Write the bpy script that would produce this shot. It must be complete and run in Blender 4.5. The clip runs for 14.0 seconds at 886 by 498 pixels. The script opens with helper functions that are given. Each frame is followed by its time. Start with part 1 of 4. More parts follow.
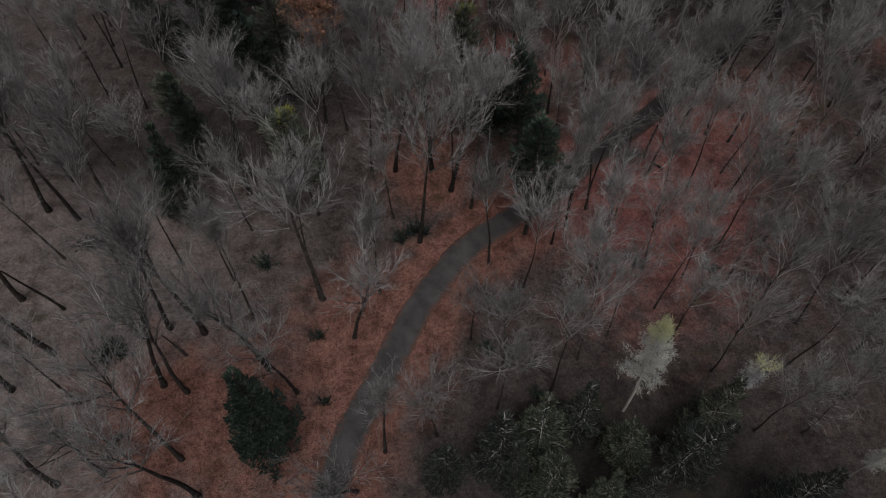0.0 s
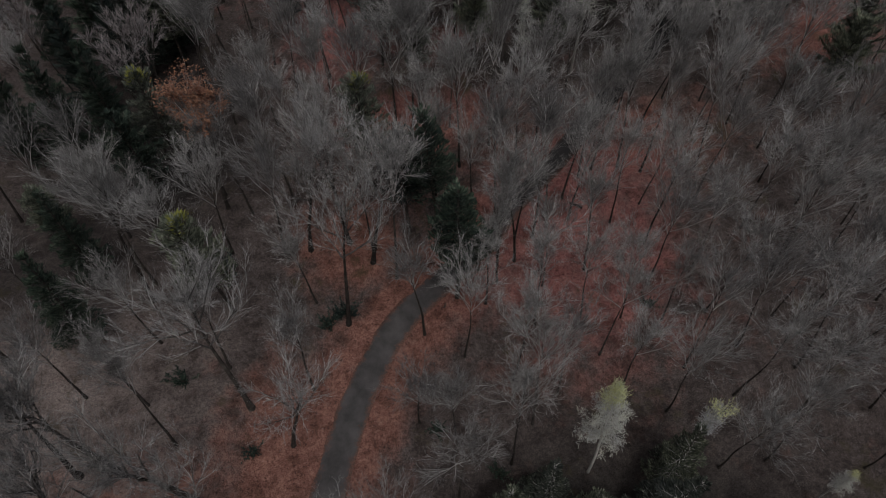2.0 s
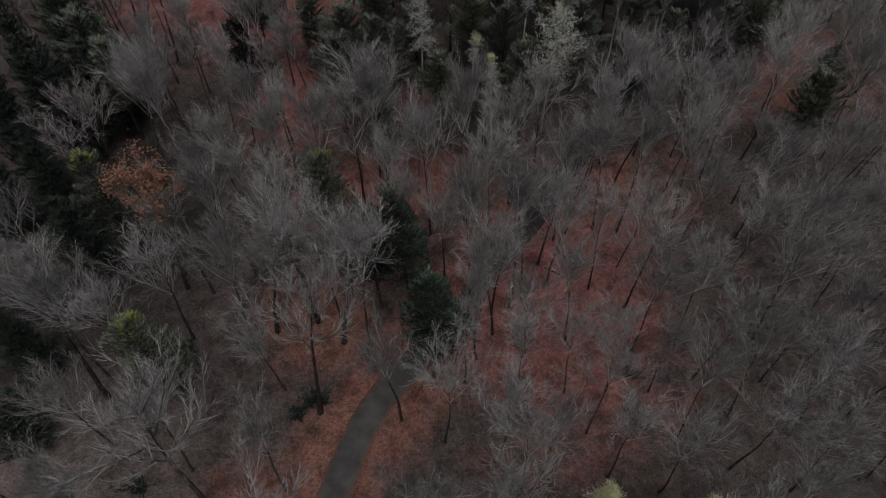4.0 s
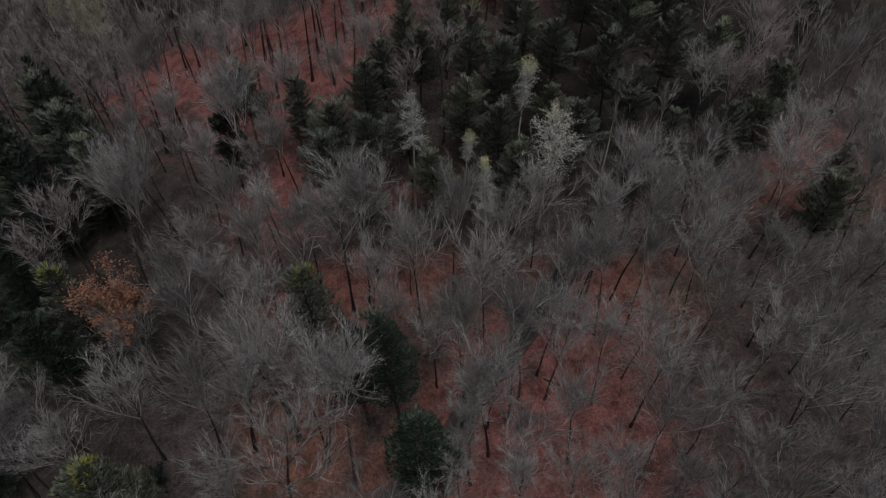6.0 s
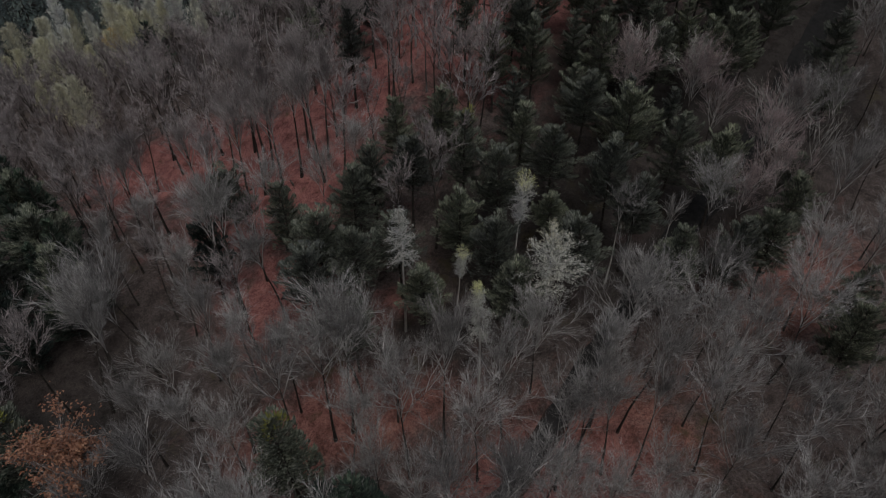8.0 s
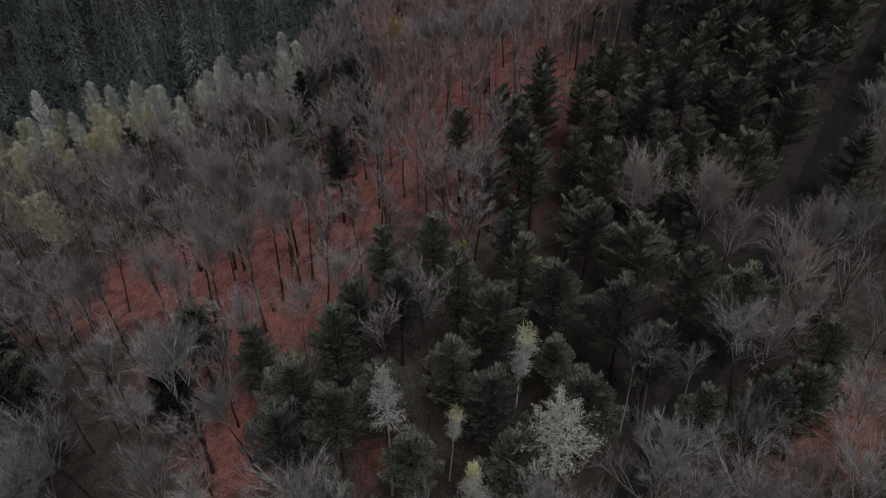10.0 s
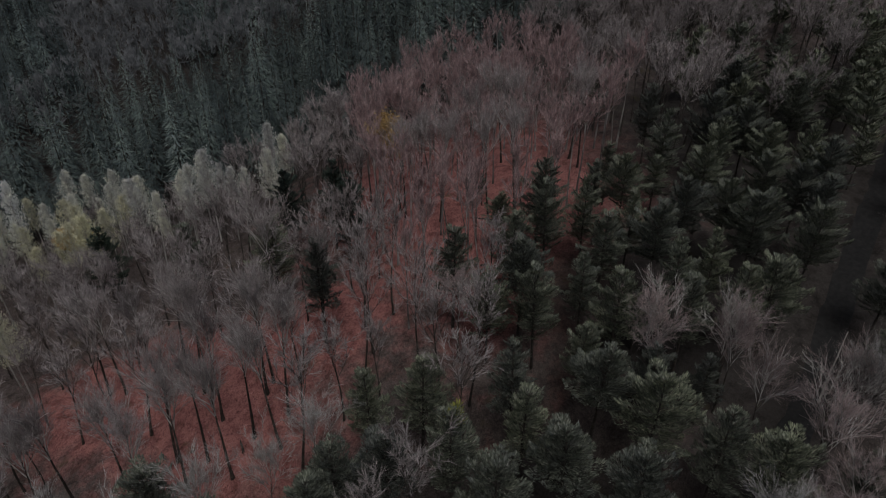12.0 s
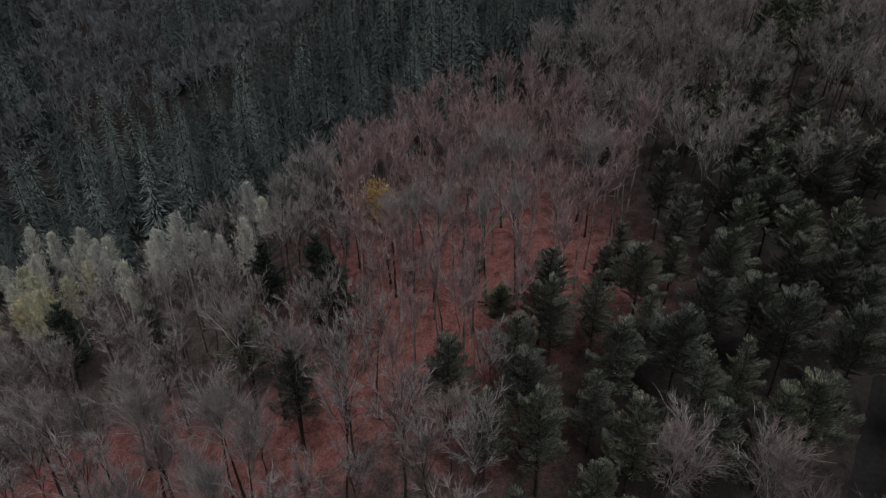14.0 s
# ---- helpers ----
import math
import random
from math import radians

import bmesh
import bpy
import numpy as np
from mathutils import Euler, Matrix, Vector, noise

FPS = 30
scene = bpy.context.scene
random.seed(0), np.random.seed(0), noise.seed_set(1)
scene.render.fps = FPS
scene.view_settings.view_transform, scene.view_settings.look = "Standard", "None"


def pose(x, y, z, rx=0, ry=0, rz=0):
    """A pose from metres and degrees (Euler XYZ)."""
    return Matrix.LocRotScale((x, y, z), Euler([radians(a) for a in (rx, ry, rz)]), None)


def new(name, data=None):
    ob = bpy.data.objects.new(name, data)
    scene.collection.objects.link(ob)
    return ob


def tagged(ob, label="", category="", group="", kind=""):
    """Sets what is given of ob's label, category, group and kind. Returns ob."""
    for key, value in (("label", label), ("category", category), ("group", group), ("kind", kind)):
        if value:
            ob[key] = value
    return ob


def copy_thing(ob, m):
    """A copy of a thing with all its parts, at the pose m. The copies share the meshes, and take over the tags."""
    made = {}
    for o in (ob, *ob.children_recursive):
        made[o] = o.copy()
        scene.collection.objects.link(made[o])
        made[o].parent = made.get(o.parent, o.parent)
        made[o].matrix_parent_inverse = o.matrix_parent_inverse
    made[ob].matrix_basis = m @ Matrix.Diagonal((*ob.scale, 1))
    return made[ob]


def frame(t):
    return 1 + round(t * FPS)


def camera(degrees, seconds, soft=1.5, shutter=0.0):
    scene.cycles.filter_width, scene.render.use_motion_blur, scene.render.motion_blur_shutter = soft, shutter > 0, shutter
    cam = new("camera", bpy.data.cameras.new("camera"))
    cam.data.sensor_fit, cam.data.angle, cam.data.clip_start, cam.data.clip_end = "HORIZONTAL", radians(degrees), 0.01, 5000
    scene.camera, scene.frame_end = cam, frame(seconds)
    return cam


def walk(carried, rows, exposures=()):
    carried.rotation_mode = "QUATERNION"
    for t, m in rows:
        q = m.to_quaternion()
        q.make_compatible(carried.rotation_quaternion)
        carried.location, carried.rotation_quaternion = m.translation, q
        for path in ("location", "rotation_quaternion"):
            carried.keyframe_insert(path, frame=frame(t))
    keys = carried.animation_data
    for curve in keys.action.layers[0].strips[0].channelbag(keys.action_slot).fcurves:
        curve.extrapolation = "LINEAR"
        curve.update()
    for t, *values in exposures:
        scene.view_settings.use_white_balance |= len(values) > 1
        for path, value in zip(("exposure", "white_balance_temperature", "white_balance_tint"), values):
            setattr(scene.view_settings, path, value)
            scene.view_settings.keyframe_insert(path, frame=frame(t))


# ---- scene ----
# The camera: seconds, place in metres, heading, tilt and lean in degrees.
cam = camera(73.2, 14.0, soft=1.15)
ROWS = [
    (0, 0.00, 0.00, 52.00, 0.01, -53.66, 0.37),
    (0.5, 0.18, 1.44, 52.10, -2.01, -53.21, 0.26),
    (1, 0.38, 2.89, 52.19, -4.27, -52.50, 0.21),
    (1.5, 0.62, 4.32, 52.29, -7.34, -51.98, -0.30),
    (2, 0.91, 5.73, 52.38, -10.80, -51.31, -0.28),
    (2.2, 1.03, 6.29, 52.43, -11.59, -51.07, -0.27),
    (4.3, 2.52, 11.94, 53.62, -14.72, -48.25, 0.19),
    (4.5, 2.76, 12.55, 53.75, -14.71, -47.81, 0.18),
    (5, 3.40, 14.09, 54.09, -14.67, -46.62, 0.09),
    (5.5, 4.08, 15.73, 54.48, -14.52, -45.49, -0.00),
    (6, 4.81, 17.50, 54.95, -14.48, -44.28, -0.04),
    (6.5, 5.56, 19.31, 55.48, -14.39, -43.16, -0.13),
    (7, 6.31, 21.20, 56.03, -14.32, -41.96, -0.29),
    (7.2, 6.62, 21.96, 56.24, -14.27, -41.53, -0.14),
    (9.3, 10.12, 31.08, 58.40, -13.98, -35.43, -0.29),
    (9.5, 10.43, 32.10, 58.73, -14.01, -34.90, -0.29),
    (10, 11.19, 34.66, 59.60, -14.17, -33.46, -0.15),
    (10.5, 11.99, 37.28, 60.54, -14.30, -32.07, -0.11),
    (11, 12.78, 39.95, 61.49, -14.39, -30.46, 0.04),
    (11.5, 13.59, 42.59, 62.46, -14.46, -29.02, 0.08),
    (12, 14.45, 45.18, 63.46, -14.47, -28.98, 0.11),
    (12.5, 15.35, 47.82, 64.55, -14.48, -29.05, 0.16),
    (13, 16.26, 50.61, 65.73, -14.47, -28.38, 0.17),
    (13.5, 17.19, 53.46, 66.96, -14.46, -28.38, 0.23),
    (14, 18.12, 56.36, 68.23, -14.46, -28.47, 0.21),
]

walk(cam, [(t, pose(x, y, z, 90 + tilt, 0, yaw) @ pose(0, 0, 0, 0, 0, lean)) for t, x, y, z, yaw, tilt, lean in ROWS],
     exposures=[(0.0, -1.0), (7.0, -1.01), (9.5, -0.95), (14.0, -0.9)])

# ---- light: an overcast late-autumn sky ----
world = bpy.data.worlds.new("sky")
scene.world = world
world.use_nodes = True
wn = world.node_tree
wn.nodes.clear()
sky = wn.nodes.new("ShaderNodeTexSky")
sky.sky_type = "NISHITA"
sky.sun_disc = False
sky.sun_elevation, sky.sun_rotation = radians(62), radians(200)
sky.air_density, sky.dust_density, sky.ozone_density = 1.0, 4.0, 1.0
grey = wn.nodes.new("ShaderNodeHueSaturation")
grey.inputs["Saturation"].default_value = 0.65
bg = wn.nodes.new("ShaderNodeBackground")
bg.inputs["Strength"].default_value = 0.09
wout = wn.nodes.new("ShaderNodeOutputWorld")
wn.links.new(sky.outputs["Color"], grey.inputs["Color"])
wn.links.new(grey.outputs["Color"], bg.inputs["Color"])
wn.links.new(bg.outputs["Background"], wout.inputs["Surface"])
sun = new("sun", bpy.data.lights.new("sun", "SUN"))
sun.data.energy, sun.data.angle, sun.data.color = 1.5, radians(35), (0.96, 0.985, 1.0)
sun.matrix_world = pose(0, 0, 200, 28, 0, 20)


# ---- materials ----
def material(name, rough=0.85):
    m = bpy.data.materials.new(name)
    m.use_nodes = True
    nt = m.node_tree
    b = nt.nodes["Principled BSDF"]
    b.inputs["Roughness"].default_value = rough
    b.inputs["Specular IOR Level"].default_value = 0.12
    return m, nt, b


def node(nt, kind, **values):
    n = nt.nodes.new(kind)
    for k, v in values.items():
        n.inputs[k].default_value = v
    return n


def ramp(nt, fac, stops):
    r = nt.nodes.new("ShaderNodeValToRGB")
    e = r.color_ramp.elements
    while len(e) < len(stops):
        e.new(0.5)
    for el, (p, c) in zip(e, stops):
        el.position, el.color = p, (*c, 1)
    nt.links.new(fac, r.inputs["Fac"])
    return r.outputs["Color"]


def mixed(nt, fac, a, b, mode="MIX"):
    m = nt.nodes.new("ShaderNodeMix")
    m.data_type, m.blend_type = "RGBA", mode
    for sock, v in ((m.inputs["Factor"], fac), (m.inputs["A"], a), (m.inputs["B"], b)):
        if isinstance(v, (int, float)):
            sock.default_value = v
        elif isinstance(v, tuple):
            sock.default_value = (*v, 1)
        else:
            nt.links.new(v, sock)
    return m.outputs["Result"]


def noise_of(nt, scale, detail=3.0, rough=0.6, coord="Object"):
    tc = nt.nodes.new("ShaderNodeTexCoord")
    n = node(nt, "ShaderNodeTexNoise", Scale=scale, Detail=detail, Roughness=rough)
    nt.links.new(tc.outputs[coord], n.inputs["Vector"])
    return n.outputs["Fac"]


def bumped(nt, b, fac, strength, distance):
    bp = node(nt, "ShaderNodeBump", Strength=strength, Distance=distance)
    nt.links.new(fac, bp.inputs["Height"])
    nt.links.new(bp.outputs["Normal"], b.inputs["Normal"])


def wood_material(name, dark, mid, light, scale=1.5, per_piece=0.5):
    """Bark: grain and stains along the wood, a tone of its own for each tree and each twig."""
    m, nt, b = material(name, 0.9)
    col = ramp(nt, noise_of(nt, scale, 5.0), [(0.3, dark), (0.52, mid), (0.72, light)])
    info = nt.nodes.new("ShaderNodeObjectInfo")
    geo = nt.nodes.new("ShaderNodeNewGeometry")
    tone = ramp(nt, info.outputs["Random"], [(0.0, (0.6, 0.58, 0.58)), (0.5, (0.98, 0.96, 0.94)), (1.0, (1.3, 1.28, 1.27))])
    tone2 = ramp(nt, geo.outputs["Random Per Island"], [(0.0, (1 - per_piece,) * 3), (1.0, (1 + per_piece,) * 3)])
    col = mixed(nt, 1.0, mixed(nt, 1.0, col, tone, "MULTIPLY"), tone2, "MULTIPLY")
    nt.links.new(col, b.inputs["Base Color"])
    bumped(nt, b, noise_of(nt, scale * 8, 3.0), 0.5, 0.02)
    return m


def leaf_material(name, stops, per_tree=0.25, rough=0.75, toned=False):
    """Needles or leaves: each spray has its own tone, each tree a cast of its own."""
    m, nt, b = material(name, rough)
    geo = nt.nodes.new("ShaderNodeNewGeometry")
    info = nt.nodes.new("ShaderNodeObjectInfo")
    col = ramp(nt, geo.outputs["Random Per Island"], stops)
    tone = ramp(nt, info.outputs["Random"], [(0.0, (1 - per_tree, 1 - per_tree, 1 - 0.6 * per_tree)), (1.0, (1 + per_tree, 1 + per_tree, 1 + 0.6 * per_tree))])
    col = mixed(nt, 1.0, col, tone, "MULTIPLY")
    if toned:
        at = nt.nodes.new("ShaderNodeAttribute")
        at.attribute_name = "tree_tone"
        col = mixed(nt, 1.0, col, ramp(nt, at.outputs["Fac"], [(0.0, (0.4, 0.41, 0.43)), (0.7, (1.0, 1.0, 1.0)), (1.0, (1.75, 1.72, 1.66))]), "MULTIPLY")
    patch = ramp(nt, noise_of(nt, 0.6, 2.0), [(0.35, (0.75, 0.75, 0.8)), (0.7, (1.2, 1.2, 1.1))])
    nt.links.new(mixed(nt, 1.0, col, patch, "MULTIPLY"), b.inputs["Base Color"])
    return m


# dark trunk bark deepened for shade; limb bark paler as if lit from above
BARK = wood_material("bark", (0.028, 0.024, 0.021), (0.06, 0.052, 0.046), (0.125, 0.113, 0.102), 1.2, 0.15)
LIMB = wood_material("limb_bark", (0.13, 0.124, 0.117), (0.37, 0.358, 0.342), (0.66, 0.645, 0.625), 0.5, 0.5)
TWIG = wood_material("twig_bark", (0.2, 0.192, 0.186), (0.325, 0.315, 0.306), (0.55, 0.537, 0.525), 0.4, 0.65)
BRANCH = wood_material("branch_bark", (0.2, 0.192, 0.184), (0.41, 0.4, 0.388), (0.68, 0.67, 0.655), 0.5, 0.6)
OLD_LIMB = wood_material("old_limb_bark", (0.05, 0.046, 0.042), (0.14, 0.133, 0.125), (0.34, 0.33, 0.315), 0.7, 0.4)
MAUVE_TWIG = wood_material("mauve_twig_bark", (0.205, 0.183, 0.182), (0.315, 0.284, 0.282), (0.47, 0.43, 0.428), 0.4, 0.55)
RED_TWIG = wood_material("pinkish_twig_bark", (0.43, 0.31, 0.307), (0.6, 0.44, 0.435), (0.74, 0.58, 0.57), 0.4, 0.45)
ASH_TWIG = wood_material("ash_twig_bark", (0.23, 0.183, 0.18), (0.37, 0.3, 0.295), (0.52, 0.44, 0.43), 0.4, 0.5)
# twigs of the distant wood, with bluish-grey haze put into their colour
HAZED_TWIG = wood_material("hazy_twig_bark", (0.13, 0.135, 0.142), (0.185, 0.192, 0.2), (0.25, 0.258, 0.27), 0.1, 0.2)
PALE = wood_material("pale_bark", (0.3, 0.29, 0.27), (0.42, 0.41, 0.38), (0.5, 0.49, 0.46), 1.0, 0.2)
PINE = leaf_material("pine_needles", [(0.0, (0.055, 0.062, 0.048)), (0.5, (0.12, 0.131, 0.102)), (0.8, (0.195, 0.207, 0.165)), (1.0, (0.29, 0.3, 0.248))])
FIR = leaf_material("fir_needles", [(0.0, (0.022, 0.034, 0.027)), (0.6, (0.046, 0.065, 0.052)), (1.0, (0.11, 0.132, 0.106))])
SPRUCE = leaf_material("spruce_needles", [(0.0, (0.034, 0.04, 0.031)), (0.5, (0.068, 0.077, 0.059)), (0.85, (0.13, 0.138, 0.11)), (1.0, (0.2, 0.206, 0.168))])
# distant spruces: aerial haze mixed into the needle colour, paler and bluer
HAZED_SPRUCE = leaf_material("hazed_spruce_needles", [(0.0, (0.075, 0.095, 0.097)), (0.6, (0.1, 0.124, 0.127)), (1.0, (0.125, 0.15, 0.153))], toned=True)
LARCH = leaf_material("larch_needles", [(0.0, (0.5, 0.495, 0.44)), (0.6, (0.66, 0.652, 0.585)), (1.0, (0.76, 0.75, 0.69))], 0.15)
LARCH_WHITE = leaf_material("larch_white_needles", [(0.0, (0.7, 0.7, 0.68)), (1.0, (0.84, 0.84, 0.82))], 0.05)
LARCH_DULL = leaf_material("larch_grey_needles", [(0.0, (0.33, 0.325, 0.3)), (1.0, (0.6, 0.59, 0.55))], 0.12)
LARCH_YELLOW = leaf_material("larch_yellow_needles", [(0.0, (0.5, 0.48, 0.34)), (1.0, (0.7, 0.67, 0.49))], 0.15)
LARCH_TIP = leaf_material("larch_green_tips", [(0.0, (0.5, 0.5, 0.22)), (1.0, (0.7, 0.69, 0.4))], 0.12)
ORANGE = leaf_material("oak_leaves", [(0.0, (0.2, 0.09, 0.06)), (0.6, (0.32, 0.155, 0.105)), (1.0, (0.42, 0.24, 0.17))])
YELLOW = leaf_material("yellow_leaves", [(0.0, (0.36, 0.21, 0.07)), (0.6, (0.54, 0.35, 0.13)), (1.0, (0.64, 0.46, 0.2))])
LIME = leaf_material("lime_leaves", [(0.0, (0.12, 0.125, 0.03)), (1.0, (0.28, 0.275, 0.07))])


def litter_material():
    """Beech litter: fresh rust-red leaves in the glades, old grey-brown ones elsewhere, dark hollows, moss, needle duff
    with painted tree shade.
    """
    m, nt, b = material("leaf_litter", 0.9)
    speck = noise_of(nt, 3.2, 8.0, 0.75)
    leaf = noise_of(nt, 11.0, 3.0, 0.8)
    both = node(nt, "ShaderNodeMix", Factor=0.6)
    nt.links.new(speck, both.inputs["A"])
    nt.links.new(leaf, both.inputs["B"])
    wide = node(nt, "ShaderNodeMapRange", **{"From Min": 0.36, "From Max": 0.64, "To Min": 0.16, "To Max": 0.88})
    nt.links.new(both.outputs["Result"], wide.inputs["Value"])
    speck = wide.outputs["Result"]
    fresh = ramp(nt, speck, [(0.28, (0.07, 0.04, 0.034)), (0.45, (0.24, 0.112, 0.086)), (0.6, (0.345, 0.172, 0.132)), (0.8, (0.48, 0.285, 0.228))])
    deep = ramp(nt, speck, [(0.28, (0.08, 0.036, 0.035)), (0.45, (0.31, 0.129, 0.115)), (0.6, (0.43, 0.186, 0.166)), (0.8, (0.55, 0.298, 0.27))])
    red = nt.nodes.new("ShaderNodeAttribute")
    red.attribute_name = "red_leaf"
    fresh = mixed(nt, red.outputs["Fac"], fresh, deep)
    old = ramp(nt, speck, [(0.25, (0.048, 0.041, 0.037)), (0.45, (0.1, 0.08, 0.073)), (0.6, (0.155, 0.127, 0.116)), (0.8, (0.25, 0.21, 0.193))])
    # needle duff, kept dark to paint in the shade beneath the trees
    duff_shade = ramp(nt, speck, [(0.3, (0.03, 0.0275, 0.0255)), (0.7, (0.065, 0.058, 0.053))])
    at = nt.nodes.new("ShaderNodeAttribute")
    at.attribute_name = "soil_shade"
    sep = nt.nodes.new("ShaderNodeSeparateColor")
    nt.links.new(at.outputs["Color"], sep.inputs["Color"])
    edge_noise = noise_of(nt, 0.35, 5.0, 0.65)
    blend = node(nt, "ShaderNodeMath")
    blend.operation = "ADD"
    nt.links.new(sep.outputs["Red"], blend.inputs[0])
    nt.links.new(edge_noise, blend.inputs[1])
    fac = ramp(nt, blend.outputs[0], [(0.62, (0, 0, 0)), (0.98, (1, 1, 1))])
    pale = ramp(nt, speck, [(0.25, (0.1, 0.078, 0.068)), (0.45, (0.27, 0.219, 0.196)), (0.6, (0.37, 0.306, 0.275)), (0.8, (0.49, 0.415, 0.375))])
    old = mixed(nt, sep.outputs["Blue"], old, pale)
    col = mixed(nt, fac, old, fresh)
    col = mixed(nt, sep.outputs["Green"], col, duff_shade)
    damp_shade = ramp(nt, noise_of(nt, 0.55, 4.0, 0.65), [(0.34, (0.5, 0.47, 0.46)), (0.5, (0.88, 0.85, 0.85)), (0.68, (1.15, 1.12, 1.1))])
    col = mixed(nt, 1.0, col, damp_shade, "MULTIPLY")
    moss = ramp(nt, noise_of(nt, 0.22, 6.0, 0.7), [(0.6, (0, 0, 0)), (0.7, (0.7, 0.7, 0.7))])
    col = mixed(nt, moss, col, (0.085, 0.072, 0.036))
    nt.links.new(col, b.inputs["Base Color"])
    bumped(nt, b, noise_of(nt, 9.0, 5.0, 0.7), 0.8, 0.08)
    return m


def asphalt_material():
    m, nt, b = material("old_asphalt", 0.8)
    col = ramp(nt, noise_of(nt, 40.0, 4.0, 0.7), [(0.3, (0.08, 0.074, 0.073)), (0.7, (0.132, 0.122, 0.12))])
    wear = ramp(nt, noise_of(nt, 0.5, 4.0, 0.6), [(0.35, (0.68, 0.68, 0.68)), (0.65, (1.2, 1.19, 1.18))])
    col = mixed(nt, 1.0, col, wear, "MULTIPLY")
    verge = nt.nodes.new("ShaderNodeAttribute")
    verge.attribute_name = "verge"
    drift = node(nt, "ShaderNodeMath")
    drift.operation = "ADD"
    nt.links.new(noise_of(nt, 1.6, 8.0, 0.75), drift.inputs[0])
    nt.links.new(verge.outputs["Fac"], drift.inputs[1])
    leaves = ramp(nt, drift.outputs[0], [(0.66, (0, 0, 0)), (0.86, (0.85, 0.85, 0.85))])
    col = mixed(nt, leaves, col, ramp(nt, noise_of(nt, 9.0, 4.0, 0.8), [(0.35, (0.07, 0.04, 0.034)), (0.65, (0.3, 0.15, 0.11))]))
    at = nt.nodes.new("ShaderNodeAttribute")
    at.attribute_name = "soil_shade"
    sep = nt.nodes.new("ShaderNodeSeparateColor")
    nt.links.new(at.outputs["Color"], sep.inputs["Color"])
    # dark tone that paints the trees' shade onto the upper road
    shaded_road = ramp(nt, noise_of(nt, 1.5, 6.0, 0.7), [(0.3, (0.017, 0.0165, 0.0165)), (0.7, (0.036, 0.034, 0.033))])
    col = mixed(nt, sep.outputs["Green"], col, shaded_road)
    nt.links.new(col, b.inputs["Base Color"])
    bumped(nt, b, noise_of(nt, 30.0, 3.0), 0.3, 0.01)
    return m


LITTER, ASPHALT = litter_material(), asphalt_material()

# ---- the lie of the land: a valley road at the foot of a wooded hill ----
HILLS = [
    (-60, 20, 38, 6.76),
    (0, 20, 38, -6.58),
    (60, 20, 38, -8.30),
    (-30, 75, 38, -8.42),
    (30, 75, 38, 1.13),
    (90, 75, 38, -9.10),
    (0, 115, 22, -1.48),
    (40, 110, 22, 4.6),
    (90, 120, 38, 7.33),
    (-40, 160, 38, -14.85),
    (10, 150, 38, 0.49),
    (60, 160, 38, -7.95),
    (0, 215, 38, -11.93),
    (-80, 240, 38, -9.50),
    (80, 230, 38, -0.90),
    (0, 290, 38, -13.70),
]
LEVEL = (5.99, 13.43, 11.76, 2.78)



def ground(x, y):
    u, v = 3 * np.tanh(x / 300), 4 * np.tanh(y / 400)
    z = LEVEL[0] + LEVEL[1] * u + LEVEL[2] * v + LEVEL[3] * v * v
    for cx, cy, s, h in HILLS:
        z = z + h * np.exp(-((x - cx) ** 2 + (y - cy) ** 2) / (2 * s * s))
    return z


ROAD = [(-10.5, -60), (-10.5, -20), (-10.2, 5), (-9.3, 13.7), (-7.9, 18.6), (-6.0, 22.9), (-2.9, 30.0), (-0.7, 33.7), (1.9, 37.0), (5.2, 39.8), (12.2, 44.2),
        (17.2, 48.6), (23.5, 53.0), (34, 61.5), (46, 70.3), (54.7, 76), (62.5, 81.4), (70, 87.2), (78.4, 94), (91.6, 104), (120, 124), (170, 150)]


def smooth_line(points, step=1.0):
    """Points along a Catmull-Rom curve."""
    out, p = [], [Vector((*q, 0)) for q in points]
    p = [2 * p[0] - p[1], *p, 2 * p[-1] - p[-2]]
    for a, b, c, d in zip(p, p[1:], p[2:], p[3:]):
        n = max(2, int((c - b).length / step))
        for i in range(n):
            t = i / n
            out.append(0.5 * (2 * b + (c - a) * t + (2 * a - 5 * b + 4 * c - d) * t * t + (3 * b - a - 3 * c + d) * t ** 3))
    return np.array([(q.x, q.y) for q in out])


ROAD_LINE = smooth_line(ROAD)


def road_distance(x, y):
    return float(np.min(np.hypot(ROAD_LINE[:, 0] - x, ROAD_LINE[:, 1] - y)))


def mesh_object(name, verts, faces, mat, smooth=False):
    me = bpy.data.meshes.new(name)
    me.from_pydata(verts, [], faces)
    me.materials.append(mat)
    if smooth:
        me.shade_smooth()
    return new(name, me)


def graded(lo, hi, a, b, step, growth=1.25):
    """Even steps from lo to hi, widening ones out to a and b."""
    v = list(np.arange(lo, hi + step, step))
    s = step
    while v[-1] < b:
        s *= growth
        v.append(v[-1] + s)
    s = step
    while v[0] > a:
        s *= growth
        v.insert(0, v[0] - s)
    return np.array(v)


